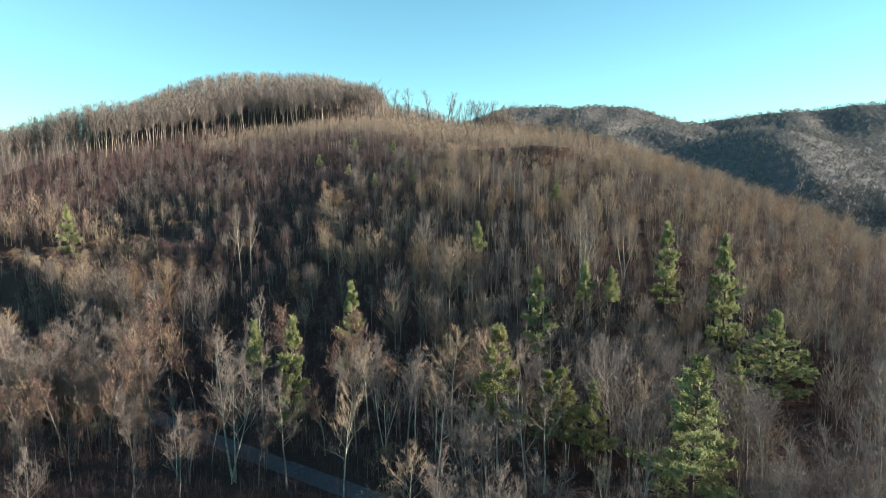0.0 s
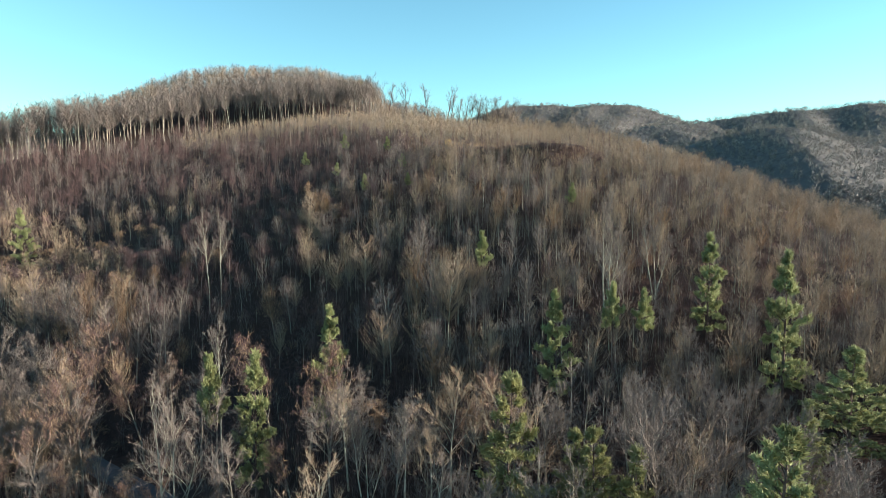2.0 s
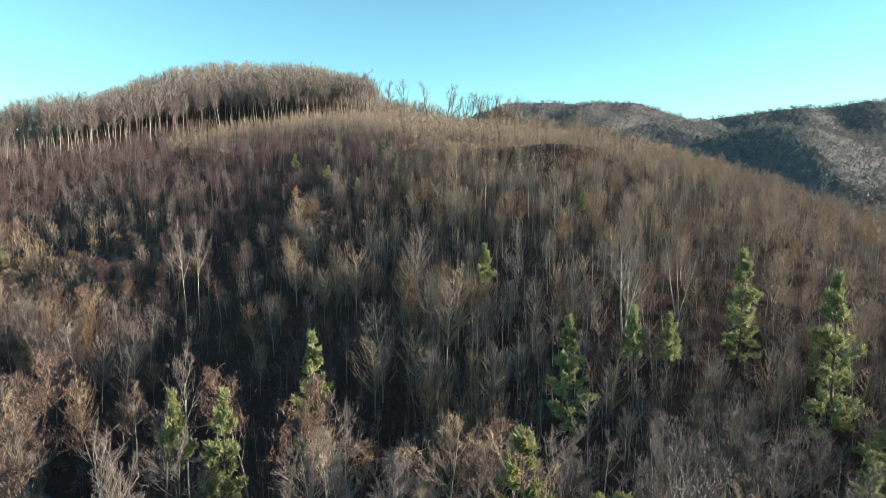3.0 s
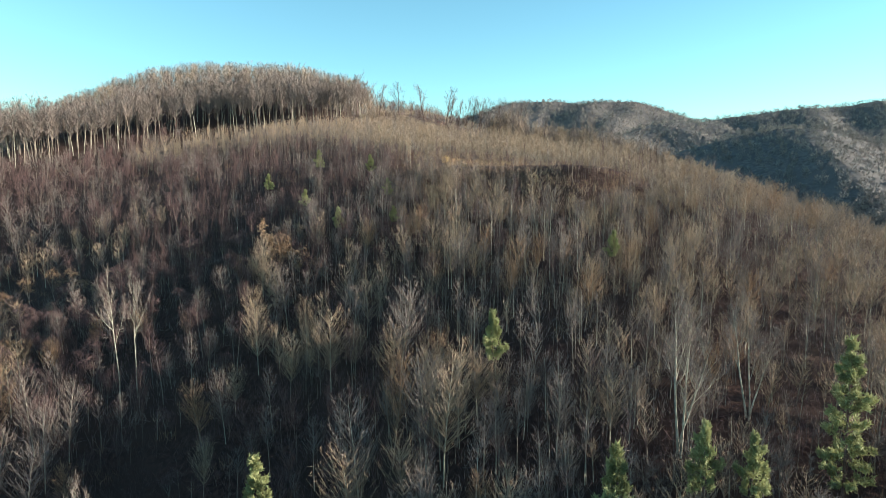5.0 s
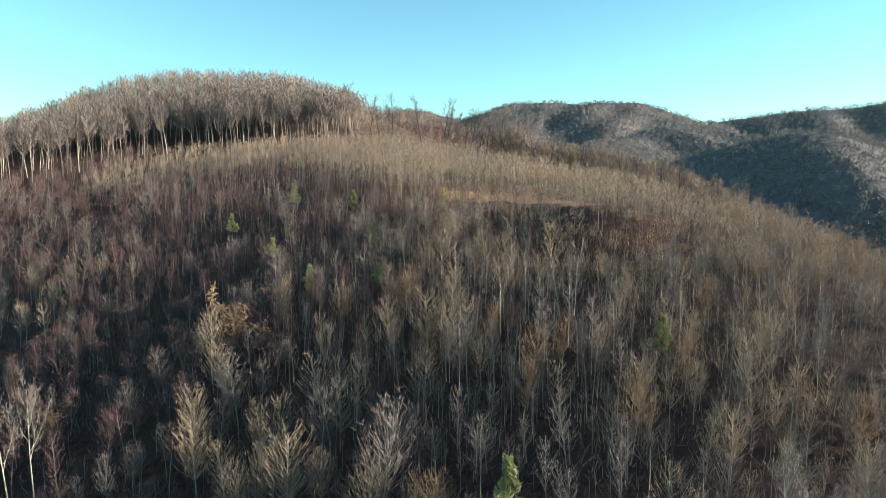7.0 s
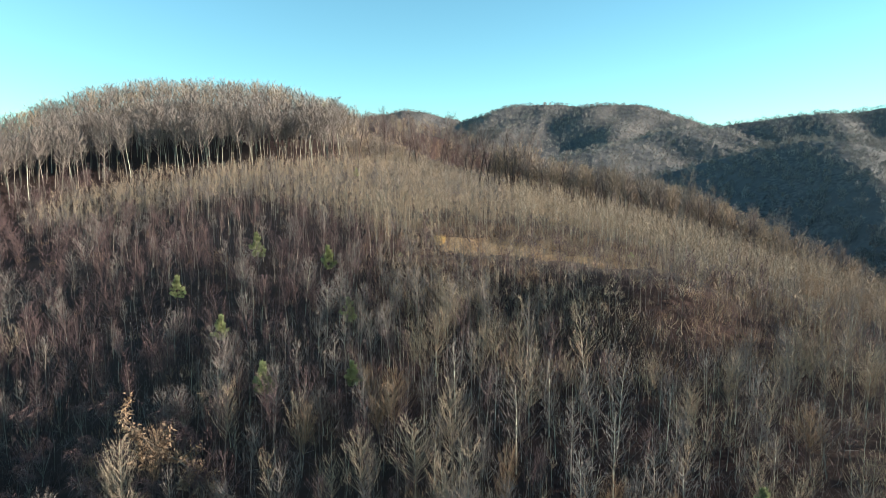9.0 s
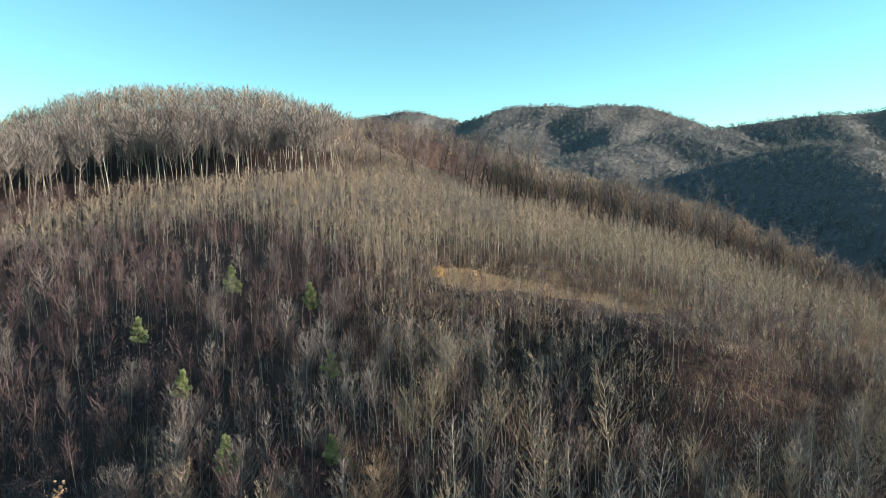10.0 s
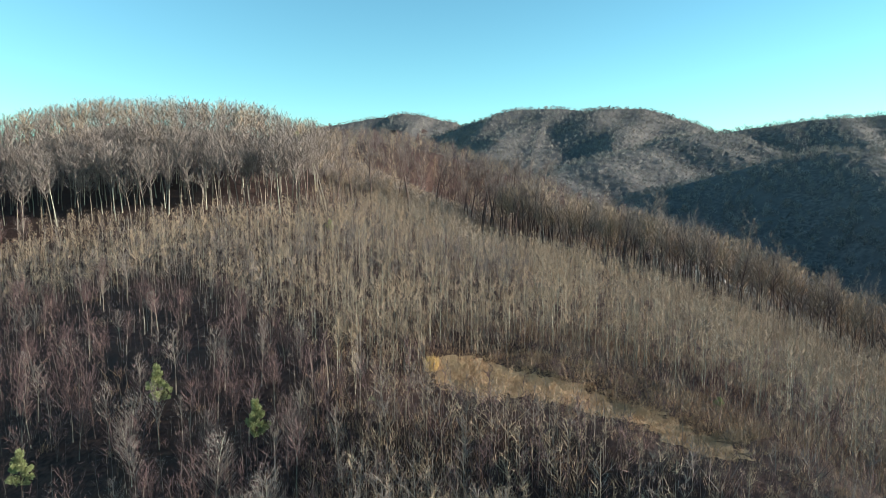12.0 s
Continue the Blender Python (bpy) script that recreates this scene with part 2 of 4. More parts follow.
def heading(r, spread_deg):
    a, t = r.uniform(0, 2 * np.pi), radians(spread_deg)
    return np.array((math.sin(t) * math.cos(a), math.sin(t) * math.sin(a), math.cos(t)))


def spray(p, path, boughs, twigs, length, reach, width, mat, bark, up=0.2, start=0.3):
    """Side boughs along a limb, each with a fan of fine twigs."""
    r = p.r
    k = len(path) - 1
    s = np.append(r.uniform(start, 1, boughs - 1), 0.99) * k
    i = np.minimum(s.astype(int), k - 1)
    base = path[i] + (path[i + 1] - path[i]) * (s - i)[:, None]
    d = path[i + 1] - path[i]
    d /= np.linalg.norm(d, axis=1, keepdims=True)
    d = d * 0.75 + r.normal(size=(boughs, 3)) * 0.42 + np.array((0, 0, up))
    d *= (length * r.uniform(0.6, 1.15, boughs) / np.linalg.norm(d, axis=1))[:, None]
    p.slivers(base, d, np.full(boughs, width * 1.7), bark)
    j = np.repeat(np.arange(boughs), twigs)
    at = base[j] + d[j] * r.uniform(0.15, 1.0, (len(j), 1))
    w = d[j] / length * 0.8 + r.normal(size=(len(j), 3)) * 0.42 + np.array((0, 0, up))
    w *= (reach * r.uniform(0.5, 1.2, len(j)) / np.linalg.norm(w, axis=1))[:, None]
    p.slivers(at, w, width * r.uniform(0.7, 1.3, len(j)), mat)


def sapling_template(seed, height, twigs, width, bark, twig):
    """A thin pole with a loose broom of rising branches and fine twigs."""
    p = Plant(seed)
    r = p.r
    trunk = bent(r, (0, 0, -0.3), heading(r, r.uniform(0, 4)), height * 0.96, 2, 0.03, 0.02)
    p.tube(trunk, height * 0.0042 * np.array((1.0, 0.65, 0.12)), 3, bark)
    n = max(twigs // 6, 5)
    s = (0.34 + 0.62 * r.uniform(0, 1, n)) * 2
    i = np.minimum(s.astype(int), 1)
    base = trunk[i] + (trunk[i + 1] - trunk[i]) * (s - i)[:, None]
    a = r.uniform(0, 2 * np.pi, n)
    lean = r.uniform(0.35, 0.8, n)
    d = np.stack([np.cos(a) * lean, np.sin(a) * lean, np.full(n, 0.8)], 1) * (height * 0.24 * (1.3 - s / 2) * r.uniform(0.6, 1.2, n))[:, None]
    p.slivers(base, d, np.full(n, width), twig)
    j = np.repeat(np.arange(n), 5)
    at = base[j] + d[j] * r.uniform(0.15, 1.0, (len(j), 1))
    w = d[j] / np.linalg.norm(d[j], axis=1, keepdims=True) * 0.5 + r.normal(size=(len(j), 3)) * 0.42 + np.array((0, 0, 0.2))
    p.slivers(at, w * r.uniform(0.5, 1.2, (len(j), 1)) * height * 0.1, width * r.uniform(0.6, 1.1, len(j)), twig)
    return p.done()


def oval_template(seed, height, crown_from, half_w, boughs, twigs, reach, width, bark, twig, girth=0.0075, stems=1):
    """A leafless tree: a broom of long rising branches that fills an uneven domed crown, with fine twigs along them."""
    p = Plant(seed)
    r = p.r
    for st in range(stems):
        h = height * (1 if st == 0 else r.uniform(0.7, 0.95))
        lean = heading(r, r.uniform(0, 4) if stems == 1 else r.uniform(5, 12))
        trunk = bent(r, (0, 0, -0.4), lean, h * 0.93, 4, 0.035, 0.02)
        p.tube(trunk, h * girth * np.array((1.0, 0.8, 0.6, 0.36, 0.1)), 3, bark)
        n = boughs // stems
        u = (np.arange(n) + r.uniform(0, 1, n)) / n
        a = np.arange(n) * 2.4 + r.uniform(-0.6, 0.6, n)
        lump = 1 + 0.22 * np.sin(2 * a + r.uniform(0, 6)) + 0.15 * np.sin(3 * a + 7 * u)
        rad = half_w * h * np.sin(np.pi * (0.24 + 0.64 * u)) ** 0.7 * lump * r.uniform(0.15, 1.0, n) ** 0.5
        zt = h * (crown_from + (1 - crown_from) * (0.15 + 0.85 * u))
        z0 = np.clip(zt - rad * r.uniform(0.8, 1.7, n) - 0.03 * h, h * crown_from * 0.7, h * 0.9)
        k = np.clip(z0 / (h * 0.93) * 4, 0, 3.99)
        i = k.astype(int)
        base = trunk[i] + (trunk[i + 1] - trunk[i]) * (k - i)[:, None]
        side = np.stack([np.cos(a), np.sin(a), np.zeros(n)], 1)
        tip = base + side * rad[:, None]
        tip[:, 2] = zt
        knee = base + (tip - base) * 0.5 + side * (0.12 * rad)[:, None]
        thick = np.full(n, max(width * 1.3, h * girth * 0.35))
        p.slivers(base, (knee - base) * 1.3, thick, twig)
        p.slivers(knee, tip - knee, thick * 0.7, twig)
        j = np.repeat(np.arange(n), twigs)
        f = r.uniform(0.3, 1.0, (len(j), 1))
        at = np.where(f < 0.5, base[j] + (knee - base)[j] * f * 2, knee[j] + (tip - knee)[j] * (f * 2 - 1))
        d = (tip - knee)[j]
        d /= np.linalg.norm(d, axis=1, keepdims=True) + 1e-9
        d = d * 0.65 + r.normal(size=(len(j), 3)) * 0.42 + np.array((0, 0, 0.1))
        d *= (reach * r.uniform(0.5, 1.25, len(j)) / np.linalg.norm(d, axis=1))[:, None]
        p.slivers(at, d, width * r.uniform(0.7, 1.2, len(j)), twig)
    return p.done()


def tangle_template(seed, height, width_m, count, mat, bark):
    """A rounded, vine-hung or still brown-leaved small tree."""
    p = Plant(seed)
    r = p.r
    trunk = bent(r, (0, 0, -0.4), heading(r, 5), height * 0.8, 3, 0.08)
    p.tube(trunk, height * 0.012 * np.array((1, 0.8, 0.55, 0.2)), 3, bark)
    lobes = []
    for _ in range(7):
        a = r.uniform(0, 2 * np.pi)
        q = r.uniform(0.1, 0.75) * width_m / 2
        lobes.append((q * math.cos(a), q * math.sin(a), height * r.uniform(0.42, 0.86)))
    for c in lobes:
        p.tube(bent(r, trunk[1], np.array(c) - trunk[1], np.linalg.norm(np.array(c) - trunk[1]), 2, 0.08), height * 0.012 * np.array((0.4, 0.3, 0.1)), 3, bark)
        k = count // 7
        d = r.normal(size=(k, 3))
        d /= np.linalg.norm(d, axis=1, keepdims=True)
        d[:, 2] = np.abs(d[:, 2]) * 1.0 - 0.25
        rad = width_m * r.uniform(0.17, 0.26)
        base = np.array(c) + d * rad * r.uniform(0.55, 1.0, (k, 1))
        way = d * 0.5 + r.normal(size=(k, 3)) * 0.4 + np.array((0, 0, -0.25))
        p.slivers(base, way * 1.1, np.full(k, 0.10), mat)
    return p.done()


def shrub_template(seed, height, count, width, mat):
    p = Plant(seed)
    r = p.r
    a = r.uniform(0, 2 * np.pi, count)
    q = np.sqrt(r.uniform(0, 1, count)) * height * 0.7
    base = np.stack([q * np.cos(a), q * np.sin(a), r.uniform(-0.1, 0.35, count) * height], 1)
    way = r.normal(size=(count, 3)) * 0.4 + np.array((0, 0, 0.8))
    p.slivers(base, way * height * 0.6, np.full(count, width), mat)
    return p.done()


def far_template(seed, height, count, width):
    """A far tree: a lopsided crown of rising twig sprays over a short stem."""
    p = Plant(seed)
    r = p.r
    p.tube([(0, 0, -1), (0, 0, height * 0.6)], (0.3, 0.1), 3, 0)
    u = r.uniform(0, 1, count)
    a = r.uniform(0, 2 * np.pi, count)
    q = 0.26 * height * np.sin(np.pi * (0.22 + 0.66 * u)) ** 0.8 * r.uniform(0.3, 1, count) ** 0.4 * (1 + 0.25 * np.sin(2 * a + seed))
    base = np.stack([q * np.cos(a) * 0.8, q * np.sin(a) * 0.8, height * (0.08 + 0.72 * u)], 1)
    way = np.stack([np.cos(a) * 0.4, np.sin(a) * 0.4, np.full(count, 0.6)], 1) + r.normal(size=(count, 3)) * 0.3
    p.slivers(base, way * height * 0.16, width * r.uniform(0.7, 1.3, count), 0)
    return p.done()


def stand(name, templates, places, materials, label, category):
    """Many trees joined: places are rows of x, y, turn, size, girth, template."""
    V, F, MI, off = [], [], [], 0
    P = np.array(places)
    z = ground_z(P[:, 0], P[:, 1])
    for k, (v, f, m) in enumerate(templates):
        sel = P[:, 5].astype(int) == k
        Q = P[sel]
        if not len(Q):
            continue
        c, s, size, fat = np.cos(Q[:, 2]), np.sin(Q[:, 2]), Q[:, 3], Q[:, 3] * Q[:, 4]
        X = Q[:, 0, None] + fat[:, None] * (c[:, None] * v[:, 0] - s[:, None] * v[:, 1])
        Y = Q[:, 1, None] + fat[:, None] * (s[:, None] * v[:, 0] + c[:, None] * v[:, 1])
        Z = z[sel][:, None] + size[:, None] * v[:, 2]
        V.append(np.stack([X, Y, Z], -1).reshape(-1, 3))
        F.append((f[None] + (off + np.arange(len(Q)) * len(v))[:, None, None]).reshape(-1, 3))
        MI.append(np.tile(m, len(Q)))
        off += len(Q) * len(v)
    me = raw_mesh(name, np.concatenate(V), np.concatenate(F), np.concatenate(MI), smooth=False)
    for m in materials:
        me.materials.append(m)
    return tagged(new(name, me), label, category, kind="stuff")


# ---- where the stands grow ----
PINE_SPOTS = [   # kind, x, y, height of the tip
    (0, 49, 130.1, -7.3), (0, 56.7, 118.2, -9), (0, 20, 121.6, -16.4), (0, -19.6, 125.2, -19.7), (3, 30.6, 126, -15.7), (3, 35.4, 125.5, -16.8),
    (0, -29.8, 114.5, -24.6), (3, -37.6, 117, -26.2), (1, 34.8, 79.9, -22.3), (1, 61.7, 108.8, -22.3), (2, 8.2, 93.6, -21.2),
    (2, 19.6, 93, -28.4), (2, 16.6, 95, -29.4), (2, 24, 90.6, -29.4), (0, 53, 104, -29), (3, 8.7, 149.9, -8.6), (3, 32.4, 171, 1.6),
    (3, -23.1, 200.9, 4.3), (3, -10.1, 200, 4.6), (3, -33.4, 214, 8), (3, -12.7, 213.5, 10.9), (3, -47, 229, 12), (3, -35.2, 239.4, 19.1),
    (3, -18.8, 230.3, 17.5), (3, -5.7, 238, 15), (3, -26, 320, 33.4), (3, 40, 235.5, 15.5), (4, -45.6, 374.6, 61), (0, 70, 112, -31),
    (0, -118, 150, -22), (0, -128, 205, -6),
]
rng = np.random.RandomState(7)
CLEARING = [(2.4, 248.5), (5, 250), (9, 249.5), (14, 246.5), (21, 243), (27, 238.8), (32, 232), (37, 221.5), (34, 219.5), (28.6, 228), (22.5, 234.5), (17, 238), (14, 239), (10, 239), (7, 240.5), (3, 243)]


def inside(poly, x, y):
    x, y = np.asarray(x, float), np.asarray(y, float)
    hit = np.zeros(x.shape, bool)
    for (x0, y0), (x1, y1) in zip(poly, poly[1:] + poly[:1]):
        cross = ((y0 > y) != (y1 > y)) & (x < (x1 - x0) * (y - y0) / ((y1 - y0) or 1e-9) + x0)
        hit ^= cross
    return hit


def old_edge(x):
    """How far north the old forest on the crest begins."""
    return np.interp(x, (-220, -159, -147, -133, -117, -70, -45, -20, 0, 28, 52, 70, 98, 123, 200), (286, 303, 312, 327, 338, 338, 343, 354, 366, 358, 346, 326, 304, 288, 262))


def gap(x, y):
    """The open part of the crest, under saplings."""
    return (x > -40) & (x < 26) & (y > 335) & (y < 475)


EAST_GRASS = [(9, 250), (16, 252), (30, 249), (42, 241), (46, 232), (40, 226), (37, 223), (31.5, 232), (22, 242)]


def scatter(x0, x1, y0, y1, step, keep):
    gx, gy = np.meshgrid(np.arange(x0, x1, step), np.arange(y0, y1, step))
    x = (gx + rng.uniform(-0.5, 0.5, gx.shape) * step * 0.95).ravel()
    y = (gy + rng.uniform(-0.5, 0.5, gy.shape) * step * 0.95).ravel()
    k = keep(x, y) & (np.abs(road_distance(x, y)) > 3.2) & ~inside(CLEARING, x, y)
    for kind, px, py, top in PINE_SPOTS:
        wide = (3.4, 5.0, 3.2, 0.8, 2.0)[kind]
        k &= ~((np.abs(x - px) < wide) & (y < py + wide) & (y > py - (1.0, 4.0, 1.8, 1.0, 1.0)[kind] * wide))
    return x[k], y[k]


def rows_of(x, y, lo, hi, fat_lo, fat_hi, kinds):
    n = len(x)
    return np.stack([x, y, rng.uniform(0, 6.28, n), rng.uniform(lo, hi, n), rng.uniform(fat_lo, fat_hi, n), rng.choice(kinds, n)], 1)


def in_view(x, y, extra=30):
    return np.abs(x) < 0.76 * np.maximum(y, 40) + extra


def patchy(x, y, size, seed):
    return np.sin(x / size + seed + 1.7 * np.sin(y / size * 0.8)) * np.sin(y / size * 1.1 + 2 * seed + 1.4 * np.sin(x / size * 0.7))


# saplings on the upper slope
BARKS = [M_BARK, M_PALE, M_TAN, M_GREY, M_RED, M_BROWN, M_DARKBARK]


def dusky(x, y):
    """West of the saplings: older trees, the slope's shade put into darker twigs."""
    return ((x < -6 - 0.9 * np.maximum(y - 238, 0)) & (y < 285)) | (x < -118 + 5 * patchy(x, y, 15, 2))


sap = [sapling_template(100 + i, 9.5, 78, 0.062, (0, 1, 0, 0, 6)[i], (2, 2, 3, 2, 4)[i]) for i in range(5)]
sap += [sapling_template(120 + i, 9.5, 54, 0.095, (0, 1, 0)[i], (2, 3, 2)[i]) for i in range(3)]
x, y = scatter(-150, 130, 205, 476, 1.95, lambda x, y: in_view(x, y, 6) & ~dusky(x, y) & ((y < old_edge(x) + 2) | gap(x, y)) & ~inside(EAST_GRASS, x, y) & ((bench_distance(x, y) > 5) | (x < 2)) & ((y > 212 + 8 * patchy(x, y, 9, 1)) | ((bench_distance(x, y) < 25) & (x > -8))))
P = rows_of(x, y, 0.65, 1.2, 0.85, 1.3, [0, 1, 2, 3, 2])
P[:, 3] *= 0.94 + 0.12 * patchy(x, y, 7, 3)
flank = (np.abs(x) > 0.74 * (y - 118)) | (y > 312)
P[flank, 5] = rng.choice([5, 6, 7], flank.sum())
east = (x > 26) & (y < old_edge(x) - 20)
P[east & flank, 5] = rng.choice([5, 7], (east & flank).sum())
P[east & ~flank, 5] = rng.choice([0, 1], (east & ~flank).sum())
P[(x > 14) & (y > old_edge(x) - 34), 3] *= 0.6
P[(x < -20) & (y > old_edge(x) - 20), 3] *= 0.66
back = (x > -24) & (x < 60) & (y > 240) & (y < 276) & ~flank
P[back, 5] = rng.choice([1, 3, 1, 3, 0], back.sum())
low = (bench_distance(x, y) < 25) & (y < 246 - 0.3 * np.maximum(x, 0)) & (x > -8)
P[low, 3] *= np.clip((bench_distance(x[low], y[low]) - 3) * 0.1, 0.25, 0.95)
P[low, 5] = rng.choice([0, 2, 3, 4], low.sum())
stand("sapling_stand", sap, P, BARKS, "dense stand of thin leafless tan and grey saplings on the upper slope", "saplings")


def hollow(x, y):
    """The shaded hollow at the foot of the slope, grown over with low brush."""
    return (x > -64 - 0.3 * (y - 120)) & (x < -8 + 4 * patchy(x, y, 9, 2)) & (y > 121) & (y < 162 + 8 * patchy(x, y, 12, 6))


def brushy(x, y):
    """Low growth in front of the clearing."""
    return (bench_distance(x, y) < 25) & (y < 246) & (x > -8)


# upright bare trees of the middle slope
mid = [oval_template(200 + i, 13.0, (0.4, 0.5, 0.42, 0.34, 0.5, 0.4)[i], (0.17, 0.14, 0.19, 0.2, 0.13, 0.21)[i], (56, 52, 56, 58, 50, 58)[i], 4, 0.8, 0.054, (0, 0, 1, 6, 0, 0)[i], (3, 3, 3, 4, 4, 2)[i], 0.008, (1, 1, 1, 2, 1, 1)[i]) for i in range(6)]
mid += [oval_template(220 + i, 13.0, 0.42, (0.17, 0.19, 0.18, 0.2)[i], 30, 4, 1.2, 0.08, (0, 0, 1, 6)[i], (2, 3, 2, 4)[i]) for i in range(4)]
x, y = scatter(-190, 190, 50, 240, 3.9, lambda x, y: ~brushy(x, y) & ((y > 96) | (x > 34)) & in_view(x, y, 12) & ((ground_z(x, y) > -39) | (x > 30) | (x < -75)) & (y < 216 + 8 * patchy(x, y, 9, 1) + 0.2 * np.maximum(-x - 40, 0)) & ((x > -30) | ((x < -60) & (y < 195)) | (patchy(x, y, 14, 3) > -0.15)))
P = rows_of(x, y, 0.5, 0.95, 0.9, 1.4, [0, 1, 2, 2, 4, 5, 1])
P[(x > 28) & (y > 135), 3] *= 0.8
flank = (np.abs(x) > 0.76 * (y - 72)) & (y > 130)
P[flank, 5] = rng.choice([6, 7, 8, 9], flank.sum())
# Dark twigs stand in for the western shade, lighter ones for the lit bank.
P[flank & (x < -40), 5] = rng.choice([9, 9, 7], (flank & (x < -40)).sum())
P[flank & (x < -78), 5] = rng.choice([6, 8, 9, 6], (flank & (x < -78)).sum())
P[flank & (x > 25), 5] = rng.choice([6, 8, 8, 7], (flank & (x > 25)).sum())
east = (x > 25) & ~flank
P[east, 5] = rng.choice([5, 5, 2, 0], east.sum())
# Shade of the west slope painted in by picking darker templates.
west = (x < -34) & ~flank & ((x > -58) | (y > 150))
P[west, 5] = rng.choice([3, 3, 4, 4, 1], west.sum())
middle = (x >= -34) & (x < -2) & ~flank
P[middle, 5] = rng.choice([0, 5, 3, 3, 4, 1], middle.sum())
# Hollow and the band above it: shade painted in through dark-twigged kinds.
dip = hollow(x, y) | ((x < 0) & (x > -70) & (y > 198))
P[dip, 5] = rng.choice([3, 3, 1], dip.sum())
P[dip & (x < -30), 3] *= 0.75
x, y = scatter(-235, 2, 200, 345, 3.9, lambda x, y: in_view(x, y, 8) & dusky(x, y) & (y > 204 + 0.1 * np.maximum(-x - 40, 0)) & (y < old_edge(x) - 3) & ((patchy(x, y, 10, 4) > -0.45) | (x < -100)))
Q = rows_of(x, y, 0.5, 0.85, 1.0, 1.5, [3, 4, 3, 1, 4])
Q[x < -75, 5] = rng.choice([7, 9, 9], (x < -75).sum())
Q[(x < -75) & (y < 228), 5] = rng.choice([6, 7, 9, 8], ((x < -75) & (y < 228)).sum())
P = np.concatenate([P, Q])
# Foot of the west slope: its shade, too, goes into dark twigs.
foot = (P[:, 0] < -18) & (P[:, 0] > -75) & (P[:, 1] > 205) & (P[:, 1] < 248)
P[foot, 5] = rng.choice([3, 3, 4, 1], foot.sum())
stand("slope_forest", mid, P, BARKS, "leafless upright hardwoods with grey trunks covering the hillside", "forest")

# slim poles between the larger trees of the slope
poles = [sapling_template(260 + i, 8.0, 42, 0.05, (0, 1, 0, 6)[i], (3, 2, 4, 4)[i]) for i in range(4)]
x, y = scatter(-90, 135, 100, 226, 3.0, lambda x, y: in_view(x, y, 4) & ~brushy(x, y) & ((x > -34) | (rng.rand(len(x)) < 0.4)) & (~hollow(x, y) | (rng.rand(len(x)) < 0.5)))
P = rows_of(x, y, 0.5, 1.1, 0.8, 1.2, [0, 1, 2, 3])
x, y = scatter(-12, 80, 165, 218, 2.6, lambda x, y: ~brushy(x, y))
P = np.concatenate([P, rows_of(x, y, 0.6, 1.1, 0.8, 1.2, [0, 1, 1, 2])])
x, y = scatter(-80, -4, 196, 288, 2.8, lambda x, y: dusky(x, y) & in_view(x, y, 2))
P = np.concatenate([P, rows_of(x, y, 0.5, 0.9, 0.9, 1.3, [0, 2, 2, 3])])
stand("pole_stand", poles, P, BARKS, "slim leafless poles growing between the larger trees of the slope", "saplings")

# rounder tan-crowned trees that stand above the rest
crowned = [oval_template(240 + i, 14.0, (0.44, 0.4, 0.46, 0.42)[i], (0.23, 0.25, 0.2, 0.22)[i], 140, 5, 0.7, 0.05, (0, 1, 0, 1)[i], (2, 2, 5, 3)[i], 0.0075) for i in range(4)]
x, y = scatter(-170, 120, 120, 236, 6.0, lambda x, y: in_view(x, y, 5) & ~brushy(x, y) & (ground_z(x, y) > -41) & (patchy(x, y, 11, 5) > -0.35) & (~hollow(x, y) | ((y > 136) & (rng.rand(len(x)) < 0.7))) & ((y < 205) | (x > 2) | (rng.rand(len(x)) < 0.4)) & ((x > -38) | (x < -90) | (y < 138) | (rng.rand(len(x)) < 0.45)))
P = rows_of(x, y, 0.65, 1.0, 0.9, 1.3, [0, 1, 2, 3])
# Duller crown colours in the west stand in for the shade there.
P[x < -40, 5] = rng.choice([2, 3, 3], (x < -40).sum())
P[x < -40, 3] *= 0.75
P[y > 190, 3] *= 0.8
# Same painted shade higher up: only grey crowns.
P[(x < -8) & (y > 196), 5] = 3
P[(x > -32) & (x < 6) & (y > 128) & (y < 164), 3] *= 1.4
P[x > 28, 3] *= 0.8
x, y = scatter(-165, -62, 114, 182, 6.4, lambda x, y: in_view(x, y, 6) & (ground_z(x, y) < -36) & (np.abs(road_distance(x, y)) > 6))
P = np.concatenate([P, rows_of(x, y, 0.9, 1.3, 0.9, 1.2, [2, 3, 3, 0])])
stand("tan_crowned_trees", crowned, P, BARKS, "leafless trees with dense rounded tan crowns above the slope forest", "trees")

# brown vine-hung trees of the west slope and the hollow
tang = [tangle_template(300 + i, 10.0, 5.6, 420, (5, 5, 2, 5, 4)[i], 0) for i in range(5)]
x, y = scatter(-190, 20, 70, 204, 4.6, lambda x, y: ((y > 112) | (x > -10)) & in_view(x, y, 8) & ((x < -25) | (ground_z(x, y) < -37)) & ((patchy(x, y, 14, 3) < 0.4) | (x < -60)) & ~((x > -66) & (y > 126) & (y < 178) & (rng.rand(len(x)) < 0.62)))
P = rows_of(x, y, 0.5, 1.05, 0.8, 1.2, [0, 1, 2, 3])
P[(x > -85) & (y > 126), 3] *= 0.8
P[hollow(x, y), 3] *= 0.7
# The dark-twigged kind puts shade of hollow and west slope into colour.
upper = (y > 142) & (y < 200) & (rng.rand(len(x)) < 0.75)
P[upper | ((x < -34) & (x > -80) & (y > 138)), 5] = 4
stand("vine_tangle_trees", tang, P, BARKS, "rounded small trees hung with brown vines and dry leaves", "trees")

